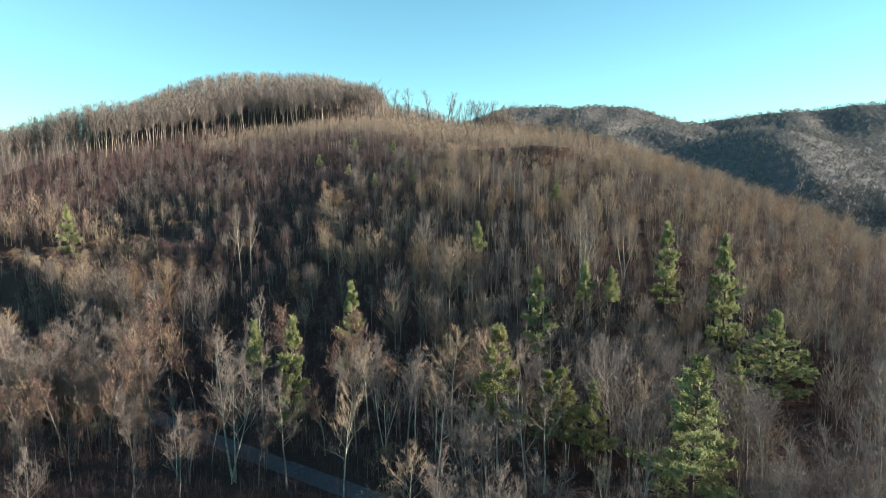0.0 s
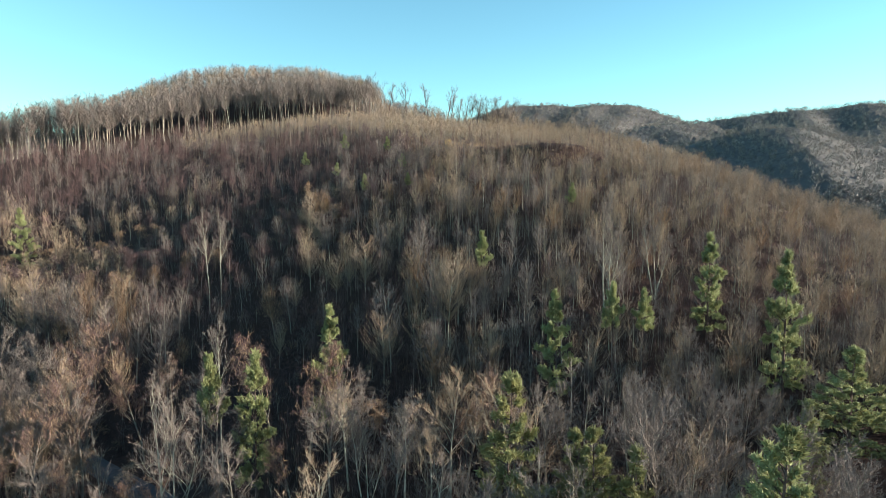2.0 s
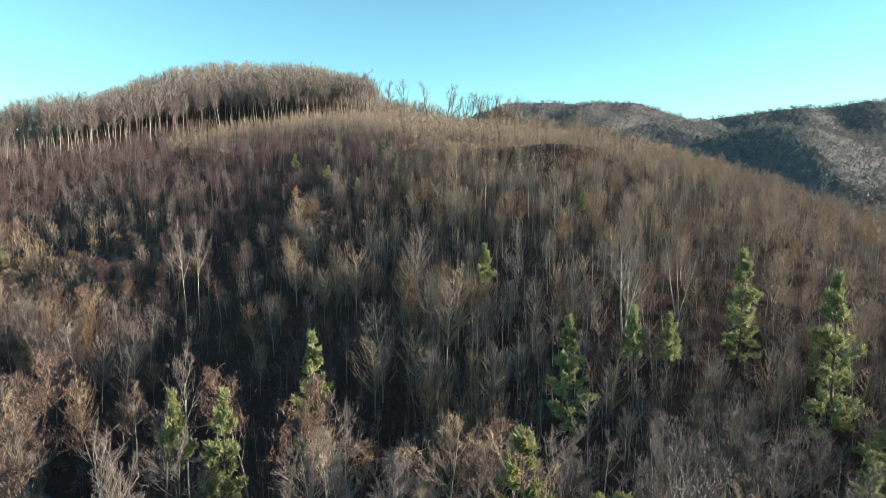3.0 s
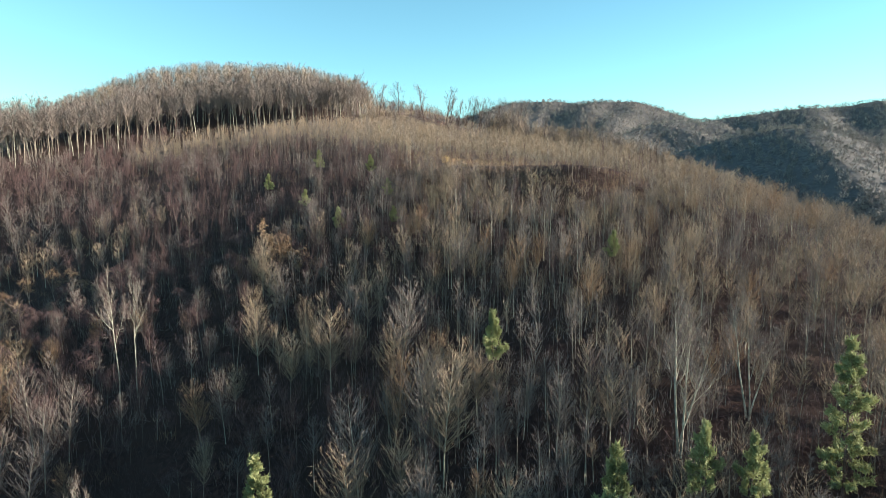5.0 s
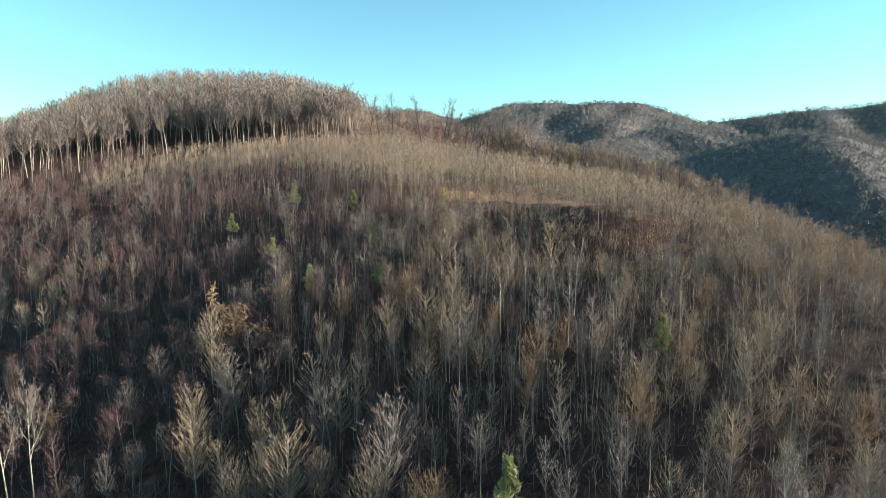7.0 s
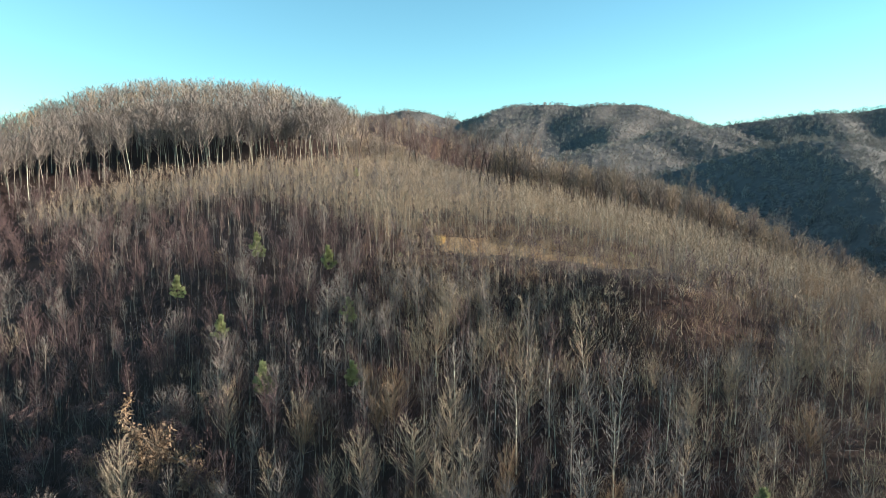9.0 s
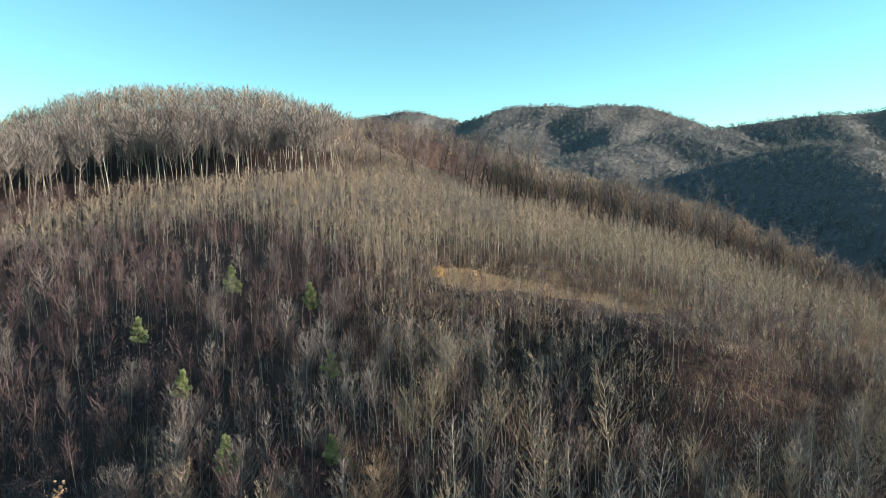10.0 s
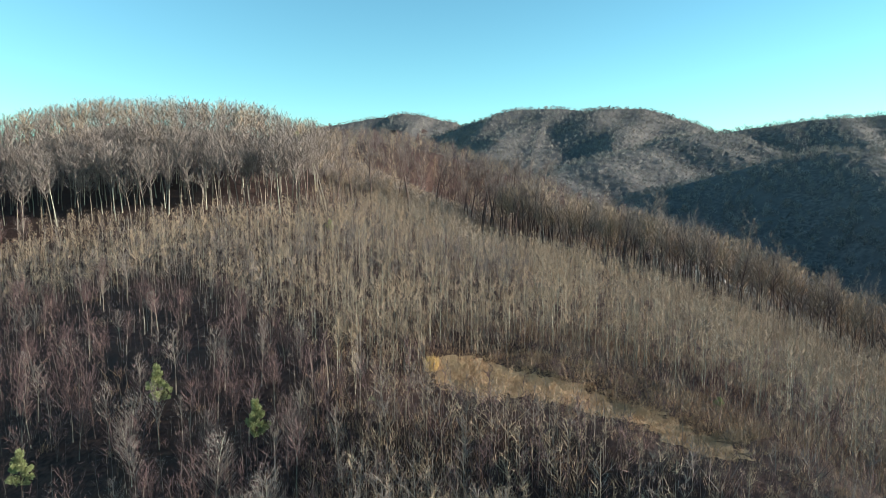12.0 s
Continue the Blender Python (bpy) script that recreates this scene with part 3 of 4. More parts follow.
# old forest on the crest: the front rows, then the wood behind them
old = [oval_template(400 + i, 22.0, (0.56, 0.6, 0.52, 0.58, 0.56, 0.6)[i], (0.17, 0.15, 0.19, 0.16, 0.18, 0.16)[i], 44, 4, 1.9, 0.15, (0, 1, 0, 0, 6, 6)[i], (3, 3, 3, 3, 3, 2)[i], 0.0085) for i in range(6)]

x, y = scatter(-230, 190, 250, 420, 4.4, lambda x, y: (y > old_edge(x)) & (y < old_edge(x) + 34) & in_view(x, y, 20) & ~gap(x, y))
P = rows_of(x, y, 0.84, 1.12, 0.9, 1.3, [0, 1, 2, 3])
P[(x > -132) & (x < -52), 3] *= 0.9
P[x > 40, 3] *= 0.86
# East rows get dark bark: the trunks' backlit look put into colour.
P[x > 5, 5] = rng.choice([4, 5], (x > 5).sum())
stand("old_forest", old, P, BARKS, "tall old leafless hardwood forest crowning the ridge", "forest")
back = [oval_template(420 + i, 17.0, 0.42, (0.21, 0.24, 0.22)[i], 28, 4, 1.9, 0.18, 0, (3, 3, 2)[i], 0.008) for i in range(3)]
back += [oval_template(430 + i, 15.0, 0.2, 0.24, 18, 3, 2.0, 0.22, 0, (3, 4, 2)[i], 0.008) for i in range(3)]
x, y = scatter(-250, 220, 270, 600, 6.0, lambda x, y: (y > old_edge(x) + 30) & (y < np.where(x < -20, 456, old_edge(x) + 84)) & in_view(x, y, 10) & ~gap(x, y))
P = rows_of(x, y, 0.88, 1.14, 0.9, 1.3, [0, 1, 2])
P[x < -95, 3] *= 0.86
x, y = scatter(-34, 44, 384, 460, 4.4, lambda x, y: gap(x, y))
P = np.concatenate([P, rows_of(x, y, 0.45, 0.6, 1.2, 1.7, [0, 1, 2])])
x, y = scatter(-190, 175, 440, 720, 6.6, lambda x, y: ((x < -20) | (y > old_edge(x) + 84) | gap(x, y)) & (y > np.where(x < -20, 456, 440)) & (x > -0.34 * (y - 160) - 5) & (x < 105 + 0.3 * (y - 440)))
P = np.concatenate([P, rows_of(x, y, 0.6, 0.9, 1.0, 1.5, [3, 4, 5])])
stand("ridge_forest", back, P, BARKS, "leafless grey-brown hardwood canopy running back along the ridge", "forest")

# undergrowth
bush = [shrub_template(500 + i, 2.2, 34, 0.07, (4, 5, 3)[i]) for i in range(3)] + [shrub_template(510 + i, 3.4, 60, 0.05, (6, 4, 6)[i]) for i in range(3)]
x, y = scatter(-150, 150, 140, 410, 6.0, lambda x, y: in_view(x, y, 5) & ((y < old_edge(x)) | gap(x, y)))
P = rows_of(x, y, 0.5, 1.2, 0.8, 1.4, [0, 1, 2])
x, y = scatter(-125, 110, 60, 172, 3.4, lambda x, y: in_view(x, y, 5) & ((y < 140) | hollow(x, y)))
P = np.concatenate([P, rows_of(x, y, 0.5, 1.3, 0.8, 1.3, [3, 4, 5])])
x, y = scatter(-120, 150, 104, 240, 3.3, lambda x, y: in_view(x, y, 3) & ~hollow(x, y) & (y < 220 + 8 * patchy(x, y, 9, 1)))
bush += [shrub_template(530 + i, 3.8, 24, 0.06, (4, 3, 4)[i]) for i in range(3)]
P = np.concatenate([P, rows_of(x, y, 0.5, 1.3, 0.9, 1.4, [6, 7, 8])])
x, y = scatter(-240, 150, 330, 470, 4.4, lambda x, y: (y > old_edge(x) + 45) & in_view(x, y, 5))
bush.append(shrub_template(516, 4.5, 44, 0.13, 3))
P = np.concatenate([P, rows_of(x, y, 0.7, 1.4, 0.8, 1.2, [9])])
stand("undergrowth", bush, P, BARKS, "low reddish-brown leafless brush under the trees", "brush")

# thicket of slim saplings on the valley floor
thicket = [sapling_template(560 + i, 7.5, 120, 0.04, (0, 1, 0, 0)[i], (3, 3, 4, 2)[i]) for i in range(4)]
x, y = scatter(-120, 115, 58, 132, 2.9, lambda x, y: in_view(x, y, 5) & ((ground_z(x, y) < -36) | (x > 30)))
P = rows_of(x, y, 0.45, 1.1, 0.9, 1.5, [0, 1, 2, 3])
P[x < -12, 3] *= 0.65
# Shadow over the western valley floor put into the twig colour.
P[x < -12, 5] = 2
stand("valley_thicket", thicket, P, BARKS, "thicket of slim grey leafless saplings on the valley floor", "saplings")

# woods on the far hills
farw = [far_template(600 + i, 15.0, (50, 50, 32, 32, 90, 90)[i], (0.9, 0.9, 1.4, 1.4, 0.62, 0.62)[i]) for i in range(6)]
x, y = scatter(-170, 1300, 440, 1760, 10.4, lambda x, y: ((y > 720) | (x > 105 + 0.3 * (y - 440))) & (x > np.where(y < 900, -170, 0.02 * y - 70)) & (x < 0.78 * y + 30) & ((y > 540) | ((x > 40) & (y > old_edge(x) + 80))))
P = rows_of(x, y, 0.55, 1.0, 0.9, 1.5, [0, 1])
P[y > 1000, 5] += 2
P[y < 820, 5] += 4
x, y = scatter(60, 400, 330, 560, 7.0, lambda x, y: (x < 0.78 * y) & (y > old_edge(x) + 84) & (x > 105 + 0.3 * (y - 440)) & (y < 540))
P = np.concatenate([P, rows_of(x, y, 0.6, 1.1, 1.0, 1.4, [4, 5])])
stand("far_woods", farw, P, [M_FAR], "bare winter woods covering the distant hills", "woods")
x, y = scatter(-1100, 1000, 640, 2800, 20.0, lambda x, y: ((x < -0.55 * y) & (x > -0.8 * y) & (y < 1000)) | ((x > -0.25 * y) & (x < 0.05 * y) & (y > 2300)))
stand("distant_woods", farw, rows_of(x, y, 0.9, 1.2, 1.3, 1.9, [2, 3]), [M_FAR], "bare woods on the farthest ridges", "woods")


def canopy(name, x0, x1, y0, y1, step, keep, lift, bump, label):
    """A lumpy sheet added under far trees; its dark tone paints the inner shade."""
    X, Y = np.meshgrid(np.arange(x0, x1, step), np.arange(y0, y1, step))
    X = X + rng.uniform(-0.4, 0.4, X.shape) * step
    Y = Y + rng.uniform(-0.4, 0.4, Y.shape) * step
    Z = ground_z(X, Y) + lift + bump * rng.uniform(-1, 1, X.shape) ** 3 + 0.5 * bump * patchy(X, Y, 14, 2)
    n = np.arange(X.size).reshape(X.shape)
    q = np.stack([n[:-1, :-1], n[:-1, 1:], n[1:, 1:], n[1:, :-1]], -1).reshape(-1, 4)
    q = q[keep(X.ravel()[q].mean(1), Y.ravel()[q].mean(1))]
    used, inv = np.unique(q, return_inverse=True)
    me = raw_mesh(name, np.stack([X, Y, Z], -1).reshape(-1, 3)[used], inv.reshape(-1, 4), smooth=False)
    me.materials.append(M_WOOD_SHADE)
    return tagged(new(name, me), label, "woods", kind="stuff")


canopy("far_canopy", -190, 1300, 380, 1750, 6.0, lambda x, y: ((y > 720) | ((x > 105 + 0.3 * (y - 440)) & (y > old_edge(x) + 100))) & (x > np.where(y < 900, -180, 0.02 * y - 70)) & (x < 0.8 * y + 30), 4.0, 1.2, "lumpy dark grey-brown sheet for the shaded inside of the far woods")
canopy("distant_canopy", -900, 300, 2250, 3000, 20.0, lambda x, y: x > -1e9, 3.0, 2.0, "lumpy grey sheet for the shaded inside of the farthest woods")
canopy("western_canopy", -1200, -230, 560, 1250, 16.0, lambda x, y: x < -0.42 * y, 3.0, 2.0, "lumpy grey sheet for the shaded inside of the western woods")

# ---- road and clearing ----
L = math.hypot(ROAD[1][0] - ROAD[0][0], ROAD[1][1] - ROAD[0][1])
ux, uy = (ROAD[1][0] - ROAD[0][0]) / L, (ROAD[1][1] - ROAD[0][1]) / L
rv = []
S = np.arange(60, 372, 6.0)
for s in S:
    wob = 1.2 * math.sin(s / 31)
    for o in (-2.2, -1.1, 0, 1.1, 2.2):
        rv.append((ROAD[0][0] + ux * s + uy * (o + wob), ROAD[0][1] + uy * s - ux * (o + wob), ROAD_Z + 0.10 - 0.02 * abs(o)))
ri = np.arange(len(S) * 5).reshape(len(S), 5)
road_me = raw_mesh("road", np.array(rv), np.stack([ri[:-1, :-1], ri[1:, :-1], ri[1:, 1:], ri[:-1, 1:]], -1).reshape(-1, 4))
road_me.materials.append(M_ROAD)
tagged(new("road", road_me), "narrow worn grey asphalt lane under the valley trees", "road", kind="structure")

gx, gy = np.arange(-1, 40.1, 0.25), np.arange(215, 252.1, 0.25)
X, Y = np.meshgrid(gx, gy)
i = np.arange(X.size).reshape(X.shape)
quads = np.stack([i[:-1, :-1], i[:-1, 1:], i[1:, 1:], i[1:, :-1]], -1).reshape(-1, 4)
XW, YW = X + 0.9 * patchy(X, Y, 0.8, 1) + 0.5 * patchy(X, Y, 0.3, 4), Y + 1.1 * patchy(X, Y, 0.7, 3)
ok = inside(CLEARING, XW.ravel()[quads].mean(1), YW.ravel()[quads].mean(1))
glade_co = np.stack([X, Y, ground_z(X, Y) + 0.06 + 0.05 * np.sin(X * 2.1 + np.sin(Y * 1.7)) * np.sin(Y * 1.9)], -1).reshape(-1, 3)
used, inv = np.unique(quads[ok], return_inverse=True)
glade_me = raw_mesh("clearing", glade_co[used], inv.reshape(-1, 4))
glade_me.materials.append(M_GRASS)

x, y = scatter(-14, 84, 196, 268, 1.25, lambda x, y: (bench_distance(x, y) < 30) & (rng.rand(len(x)) < 0.9))
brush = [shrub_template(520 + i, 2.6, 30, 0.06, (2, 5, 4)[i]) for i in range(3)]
P = rows_of(x, y, 0.5, 1.3, 0.7, 1.1, [0, 1, 2])
P[(bench_distance(x, y) < 13) & (y < 244 - 0.5 * x), 3] *= 0.5
stand("clearing_brush", brush, P, BARKS, "reddish-brown brush round the grassy clearing", "brush")
x, y = scatter(6, 56, 210, 254, 1.5, lambda x, y: inside(EAST_GRASS, x, y) & (rng.rand(len(x)) < 0.75))
stand("shrubby_edge", [shrub_template(540 + i, 1.5, 26, 0.04, (2, 4, 5)[i]) for i in range(3)], rows_of(x, y, 0.5, 1.6, 0.8, 1.2, [0, 1, 2]), BARKS, "low golden-brown shrubs along the edge of the clearing", "shrubs")
x, y = rng.uniform(-1, 54, 22000), rng.uniform(212, 253, 22000)
k = inside(CLEARING, x + rng.normal(0, 0.9, 22000), y + rng.normal(0, 0.9, 22000)) | (inside(EAST_GRASS, x, y) & (rng.rand(22000) < 0.5))
tuft = [shrub_template(530 + i, 0.55, 9, 0.05, 0) for i in range(3)]
stand("dry_grass", tuft, rows_of(x[k], y[k], 0.6, 1.5, 0.8, 1.4, [0, 1, 2]), [M_GRASS], "tufts of dry straw-coloured grass in the clearing", "grass")
tagged(new("clearing", glade_me), "small clearing of dry straw-coloured grass on the hillside", "clearing", kind="structure")


# ---- single trees ----
def part(name, data, materials, parent, label=""):
    v, f, m = data
    me = raw_mesh(name, v, f, m, smooth=False)
    for k in materials:
        me.materials.append(k)
    ob = new(name, me)
    ob.parent = parent
    if label:
        ob["label"] = label
    return ob


def bare_tree(seed, height, crown_from, spread, limbs, bark, twig, girth, stems=1, limb_len=0.36, twig_n=30, label="", hang=None):
    """A leafless tree with a trunk (or several stems), limbs that fork, and a crown of twigs."""
    tree = tagged(new("bare_tree"), label, "tree", "bare trees of the valley")
    crown = Plant(seed + 1)
    r = np.random.RandomState(seed)
    for st in range(stems):
        h = height * (1 if st == 0 else r.uniform(0.75, 0.97))
        lean = heading(r, r.uniform(1, 4) if stems == 1 else r.uniform(4, 12))
        trunk = bent(r, (0.35 * math.cos(st * 2.2) * (stems > 1), 0.35 * math.sin(st * 2.2) * (stems > 1), -0.5), lean, h * 0.92, 7, 0.045, 0.02)
        rad = h * girth * np.array((1.2, 0.95, 0.82, 0.7, 0.56, 0.4, 0.24, 0.08))
        p = Plant(seed + 10 + st)
        p.tube(trunk, rad, 6, 0)
        part("trunk", p.done(), [bark], tree)
        for b in range(limbs):
            s = crown_from + (1 - crown_from) * (b + r.uniform(0.1, 0.9)) / limbs * 0.96
            i = min(int(s * 7), 6)
            at = trunk[i] + (trunk[i + 1] - trunk[i]) * (s * 7 - i)
            fade = 1.15 - 0.7 * (s - crown_from) / (1 - crown_from)
            ln = h * limb_len * fade * r.uniform(0.75, 1.15)
            path = bent(r, at, heading(r, spread * r.uniform(0.75, 1.3)), ln, 4, 0.13, 0.1)
            q = Plant(seed + 100 + st * 40 + b)
            q.tube(path, np.array((0.34, 0.26, 0.18, 0.1, 0.03)) * h * girth * fade, 3, 0)
            for fork in range(4):
                k = r.randint(1, 4)
                d = path[k + 1] - path[k] if k < 4 else path[k] - path[k - 1]
                d = d / np.linalg.norm(d) + r.normal(size=3) * 0.5 + np.array((0, 0, 0.25))
                sub = bent(r, path[k], d, ln * r.uniform(0.35, 0.6), 3, 0.14, 0.08)
                q.tube(sub, np.array((0.13, 0.09, 0.05, 0.015)) * h * girth * fade, 3, 0)
                spray(crown, sub, twig_n // 5, 5, ln * 0.26, 0.75, 0.034, 0, 0, 0.25, 0.15)
            spray(crown, path, twig_n // 3, 6, ln * 0.35, 0.8, 0.036, 0, 0, 0.25, 0.3)
            part("limb", q.done(), [bark], tree)
        spray(crown, trunk[3:], twig_n // 2, 6, h * 0.08, 0.8, 0.036, 0, 0, 0.3, 0.4)
    if hang:
        k = 900
        v = np.concatenate(crown.v)
        base = v[r.randint(0, len(v), k)]
        crown.slivers(base, r.normal(size=(k, 3)) * 0.3 + np.array((0, 0, -0.45)), np.full(k, 0.075), 1)
    part("crown", crown.done(), [twig] + ([hang] if hang else []), tree, "dry brown leaves and vines" if hang else "fine bare twigs")
    return tree


def conifer(seed, height, base_w, tiers, needle, label, airy=0.0, bare=0.1):
    """A pine: straight trunk, uneven tiers of rising boughs, each a flat plume of needle tufts."""
    tree = tagged(new("conifer"), label, "conifer", "evergreens on the slope")
    r = np.random.RandomState(seed)
    p = Plant(seed + 1)
    trunk = bent(r, (0, 0, -0.4), (0, 0, 1), height * 1.0, 6, 0.015)
    p.tube(trunk, height * 0.012 * np.array((1.2, 1, 0.85, 0.66, 0.46, 0.25, 0.05)), 6, 0)
    part("trunk", p.done(), [M_DARKBARK], tree)
    turn = 0.0
    q = Plant(seed + 50)
    for t in range(tiers):
        for b in range(5):
            turn += 2.4 + r.uniform(-0.4, 0.4)
            s = min(bare + (1 - bare) * (t + 0.9 * r.rand()) / tiers, 0.98)
            up = (s - bare) / (1 - bare)
            if r.rand() < airy:
                continue
            ln = base_w / 2 * min(1.0, 1.25 * (1 - up) + 0.08) * (0.7 + 0.3 * min(up * 4, 1)) * r.choice((0.6, 0.85, 1.0, 1.25))
            d = np.array((math.cos(turn), math.sin(turn), r.uniform(-0.1, 0.25) + 0.7 * up))
            i = min(int(s * 6), 5)
            at = trunk[i] + (trunk[i + 1] - trunk[i]) * (s * 6 - i)
            path = bent(r, at, d, ln, 3, 0.09, 0.03)
            q.tube(path, np.array((0.055, 0.04, 0.025, 0.01)) * height / 14, 3, 0)
            out = path[-1] - path[0]
            out /= np.linalg.norm(out)
            side = np.cross(out, (0, 0, 1))
            tufts = int(7 + 5.5 * ln)
            u = r.uniform(0.18, 1.0, tufts) ** 0.7 * 3
            j = np.minimum(u.astype(int), 2)
            heart = path[j] + (path[j + 1] - path[j]) * (u - j)[:, None]
            heart = heart + side * (r.normal(0, 0.24, (tufts, 1)) * ln * (1.15 - u[:, None] / 3)) + np.array((0, 0, 1)) * r.normal(0.05, 0.12, (tufts, 1))
            k = np.repeat(np.arange(tufts), 11)
            way = out * 0.55 + r.normal(0, 0.55, (len(k), 3)) + np.array((0, 0, 0.25))
            way *= (0.5 * r.uniform(0.6, 1.3, (len(k), 1)) * (height / 14) ** 0.5) / np.linalg.norm(way, axis=1, keepdims=True)
            q.slivers(heart[k] + r.normal(0, 0.1, (len(k), 3)), way * 0.8, r.uniform(0.1, 0.17, len(k)), 1)
    part("crown", q.done(), [M_DARKBARK, needle], tree, "needled boughs in uneven tiers")
    return tree


def plant_at(proto, x, y, turn=0.0, size=1.0, girth=1.0):
    z = float(ground_z(x, y))
    ob = copy_thing(proto, Matrix.Translation((x, y, z)) @ Matrix.Rotation(turn, 4, "Z"))
    ob.scale = (size * girth, size * girth, size)
    return ob


def retire(proto):
    for o in (*proto.children_recursive, proto):
        bpy.data.objects.remove(o)


TREE_KINDS = [
    bare_tree(1000, 24, 0.38, 30, 8, M_PALE, M_GREY, 0.008, 3, 0.34, 30, "tall pale many-stemmed leafless tree on the valley floor"),
    bare_tree(1100, 22, 0.4, 44, 11, M_BARK, M_GREY, 0.0095, 1, 0.3, 34, "tall leafless hardwood with a grey trunk beside the lane"),
    bare_tree(1200, 21, 0.45, 38, 10, M_PALE, M_TAN, 0.009, 1, 0.3, 34, "leafless hardwood with a pale trunk and tan twigs"),
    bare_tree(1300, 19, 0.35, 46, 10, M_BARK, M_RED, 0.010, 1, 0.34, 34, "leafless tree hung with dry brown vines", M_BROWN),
    bare_tree(1400, 17, 0.3, 50, 10, M_BARK, M_GREY, 0.010, 2, 0.34, 26, "broad leafless tree with forked grey stems"),
    bare_tree(1500, 20, 0.5, 40, 9, M_PALE, M_GREY, 0.0085, 1, 0.26, 24, "slender leafless tree with a pale trunk"),
]
TALL = [24, 22, 21, 19, 17, 20]
NAMED = [   # kind, x, y, top: the trees that stand out
    (0, -36, 98, -25), (1, -26, 95, -30.5), (2, 1.5, 104, -25), (4, 26, 92, -24), (2, 9, 94, -23), (1, -16, 106, -28), (3, 4, 107, -25),
    (3, -69, 134, -24), (3, -78, 123, -30), (4, -71, 116, -35), (1, -53, 98, -34), (5, -57, 167, -5), (5, -54.5, 168.5, -5), (0, 32, 137, -2.5),
    (0, 43, 141, -5), (5, -38, 122, -21), (3, -29, 122, -24), (3, -22, 118, -24), (5, -47, 101, -33), (1, 14, 100, -27),
]
spots = []
for kind, x, y, top in NAMED:
    plant_at(TREE_KINDS[kind], x, y, rng.uniform(0, 6.28), (top - float(ground_z(x, y))) / TALL[kind], 0.6 if kind == 5 else 1.0)
    spots.append((x, y))
x, y = scatter(-120, 100, 58, 140, 6.4, lambda x, y: in_view(x, y, 8) & ((x > -12) | (y > 108) | (rng.rand(len(x)) < 0.4)) & (ground_z(x, y) < -26) & ((x > -5) | (y > 97) | (x < -30) | ((y > 70) & (patchy(x, y, 6, 1) > 0.1))) & ~((x > -50) & (x < 0) & (y > 126)))
for a, b in zip(x, y):
    if min(math.hypot(a - p, b - q) for p, q in spots) < 4:
        continue
    low = float(ground_z(a, b))
    top = min(-29 + 4 * rng.rand(), low + 24)
    if b < 80:
        top -= 5
    if a < -20 and b < 110:
        top -= 8
    # Darker kinds in the south-west carry the valley shadow in their colour.
    kind = int(rng.choice([1, 3, 3] if a < -16 and b < 112 else [1, 2, 3, 4, 5, 1, 4] if a < -50 else [1, 2, 0, 4, 5, 1, 4]))
    if -12 < a < 20 and 112 < b:
        top -= 9
    size = max((top - low) * rng.uniform(0.65, 1.0), 6.0) / TALL[kind]
    plant_at(TREE_KINDS[kind], a, b, rng.uniform(0, 6.28), size)
for t in TREE_KINDS:
    retire(t)

PINES = [
    conifer(2000, 14, 5.6, 11, M_NEEDLE, "bright green young white pine among bare trees", 0.05, 0.15),
    conifer(2100, 17, 8.6, 14, M_NEEDLE, "large spreading white pine with drooping green boughs", 0.08),
    conifer(2200, 15, 6.0, 9, M_YNEEDLE, "yellow-green pine with an open crown", 0.22, 0.35),
    conifer(2300, 9, 3.4, 7, M_NEEDLE, "small green pine in the hardwood stand", 0.1, 0.52),
    conifer(2400, 18, 4.4, 8, M_NEEDLE, "tall dark pine with a ragged crown on the ridge", 0.35, 0.5),
]
PINE_TALL = [14, 17, 15, 9, 18]
for i in range(9):   # dark pines along the western skyline
    x, y = -560 - 14 * i + rng.uniform(-5, 5), 800 + rng.uniform(-15, 15)
    plant_at(PINES[int(rng.choice([0, 1]))], x, y, rng.uniform(0, 6.28), rng.uniform(0.8, 1.2), 1.3)
for kind, x, y, top in PINE_SPOTS:
    size = (top - float(ground_z(x, y))) / PINE_TALL[kind]
    plant_at(PINES[kind], x, y, rng.uniform(0, 6.28), size, (0.98, 1.35, 1.15, 0.85, 0.85)[kind] * size ** -0.45)
for t in PINES:
    retire(t)

# tall single trees left on the crest; the second kind darkened as if backlit
CREST = [bare_tree(1600, 22, 0.5, 40, 8, M_BARK, M_GREY, 0.009, 2, 0.24, 16, "tall lone leafless tree standing on the crest"),
         bare_tree(1700, 18, 0.52, 46, 9, M_DARKBARK, M_GREY, 0.013, 1, 0.25, 14, "slim leafless tree on the open crest, trunk darkened as if backlit")]
CREST_TOPS = [(0, -33, 353, 60), (1, -30, 355, 55), (1, -20.5, 372, 58.5), (1, -7, 376, 57), (1, 1.5, 386, 57), (1, 3.2, 388, 54), (1, -12, 379, 50), (1, -26, 366, 52), (1, -41, 362, 58)]
CREST_TOPS += [(1, 9 + 3.1 * i + rng.uniform(-1, 1), 382 + rng.uniform(-5, 5), 52 - 0.25 * i + rng.uniform(-2.5, 1.5)) for i in range(11)]
for kind, x, y, top in CREST_TOPS:
    plant_at(CREST[kind], x, y, rng.uniform(0, 6.28), (top - float(ground_z(x, y))) / (20.6, 16.6)[kind], 1.0)
edge_x = 12.0
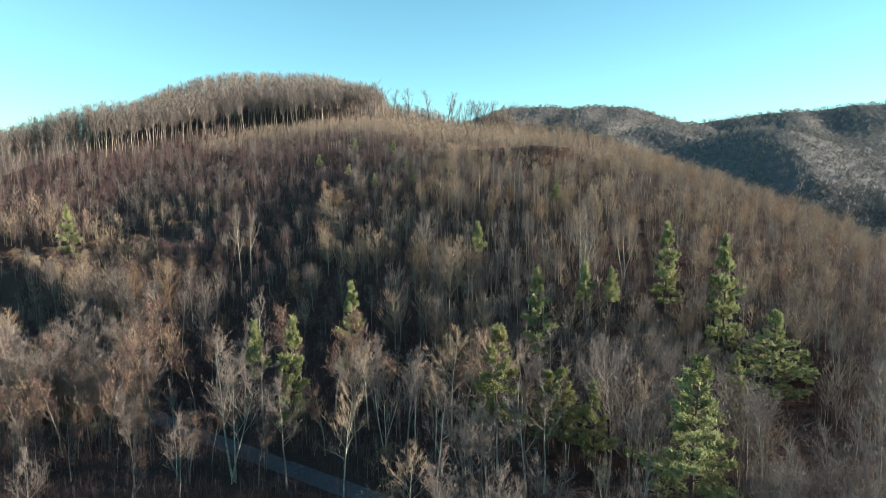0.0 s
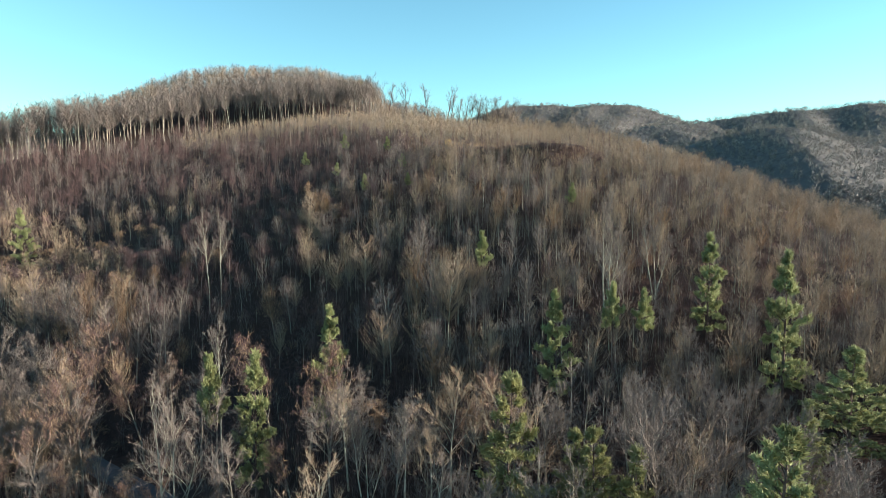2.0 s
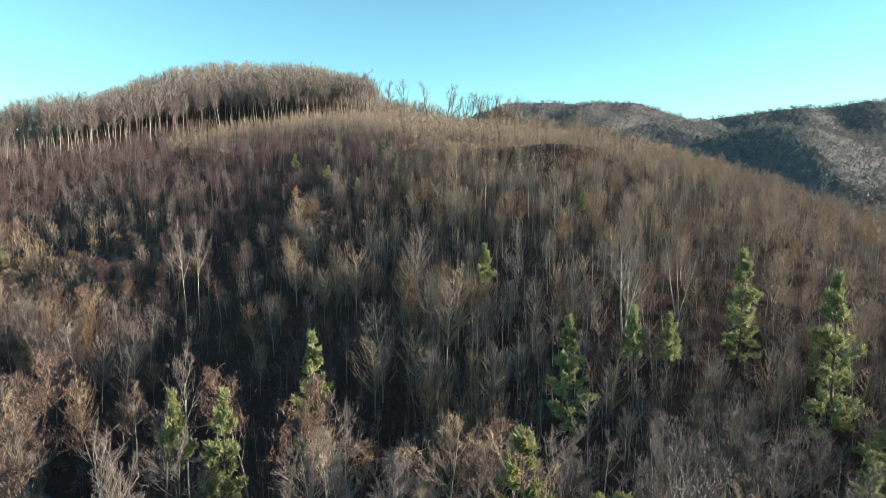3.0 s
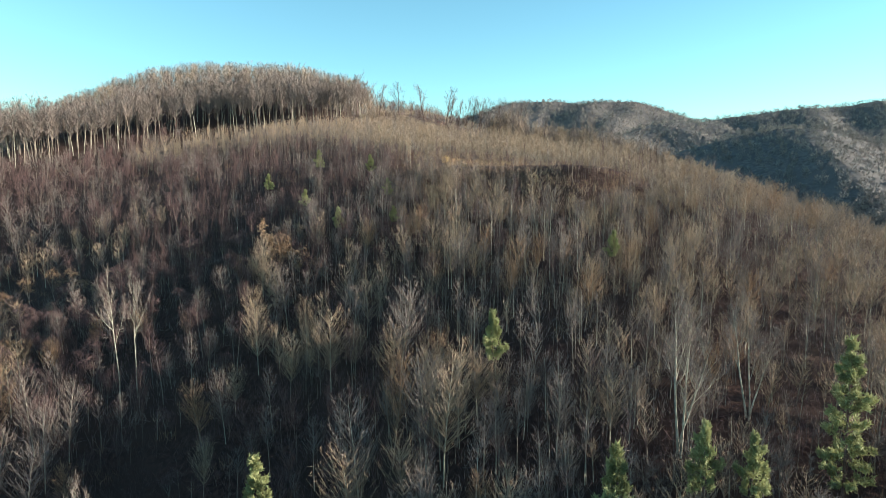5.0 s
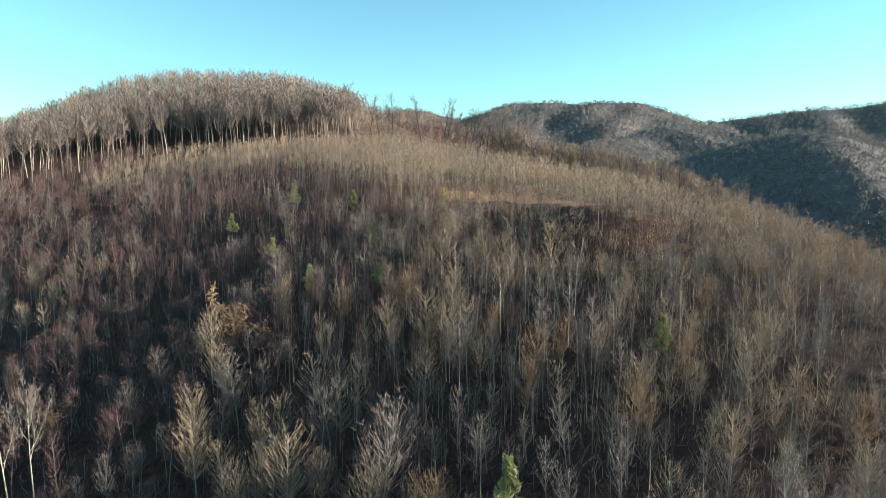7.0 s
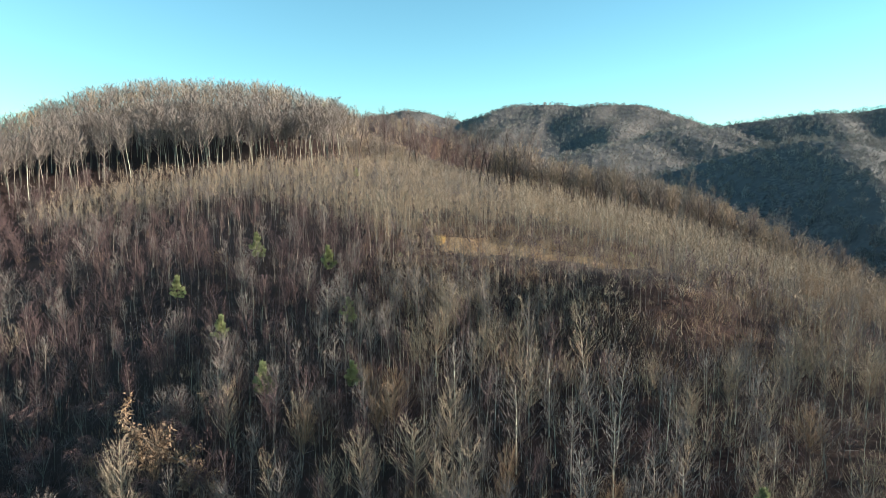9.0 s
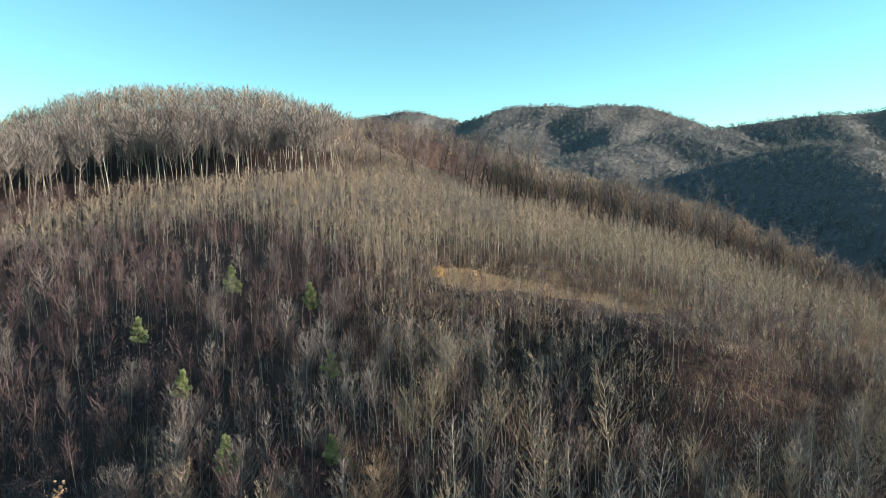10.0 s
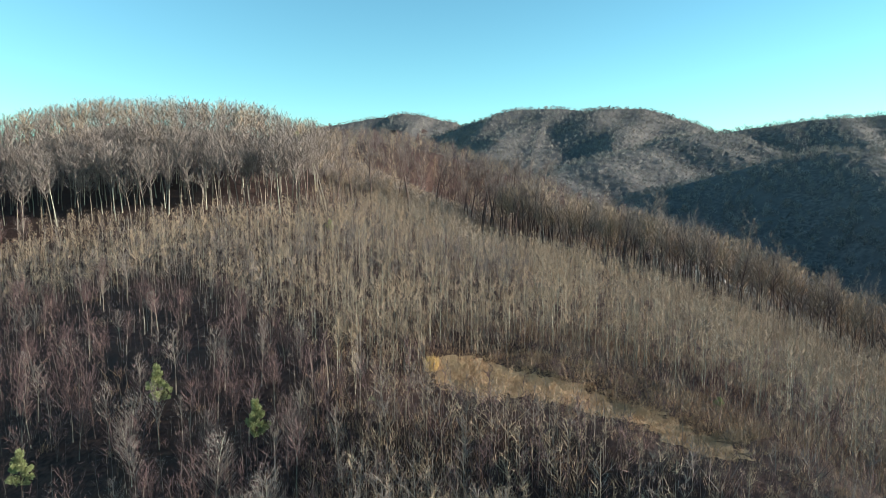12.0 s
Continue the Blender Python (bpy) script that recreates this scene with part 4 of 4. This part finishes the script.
while edge_x < 150:
    edge_x += rng.uniform(1.6, 4.2)
    y = float(old_edge(edge_x)) + rng.uniform(-3, 6)
    plant_at(CREST[int(rng.rand() < 0.8)], edge_x, y, rng.uniform(0, 6.28), rng.uniform(1.05, 1.32), 0.85)
for t in CREST:
    retire(t)

# a clump of tall orange grass at the head of the clearing
clump = tagged(new("grass_clump"), "clump of tall orange-tan dry grass at the edge of the clearing", "grass clump")
blades = Plant(77)
k = 900
a, q = blades.r.uniform(0, 6.28, k), np.sqrt(blades.r.uniform(0, 1, k))
base = np.stack([q * np.cos(a) * 1.1, q * np.sin(a) * 0.9, blades.r.uniform(-0.1, 0.5, k)], 1)
blades.slivers(base, blades.r.normal(size=(k, 3)) * 0.25 + np.array((0, 0, 1.6)), np.full(k, 0.06), 0)
part("tuft", blades.done(), [M_STRAW], clump)
clump.location = (2.2, 246.5, float(ground_z(2.2, 246.5)))

# a leaning, half-fallen tree that has kept its brown leaves
leaner = tagged(new("leaning_tree"), "half-fallen tree leaning over with clusters of brown leaves", "tree")
r = np.random.RandomState(91)
p = Plant(92)
trunk = bent(r, (0, 0, -0.3), (-1.0, 0.0, 0.95), 18.0, 6, 0.06, -0.03)
p.tube(trunk, (0.16, 0.14, 0.12, 0.1, 0.07, 0.05, 0.02), 5, 0)
part("trunk", p.done(), [M_BARK], leaner)
q = Plant(93)
for i in range(2, 7):
    for b in range(4):
        path = bent(r, trunk[i], r.normal(size=3) * 0.6 + np.array((0.1, -0.2, 0.35)), r.uniform(1.4, 3.2), 3, 0.15, -0.05)
        q.tube(path, (0.045, 0.035, 0.02, 0.008), 3, 0)
        k = 60
        base = path[r.randint(1, 4, k)] + r.normal(size=(k, 3)) * 0.35
        q.blades(base, r.normal(size=(k, 3)) * 0.3 + np.array((0, 0, -0.15)), r.uniform(0.18, 0.36, k), 1)
part("crown", q.done(), [M_BARK, M_BROWN], leaner, "clusters of dry brown leaves")
leaner.location = (-23.5, 190.5, float(ground_z(-23.5, 190.5)))
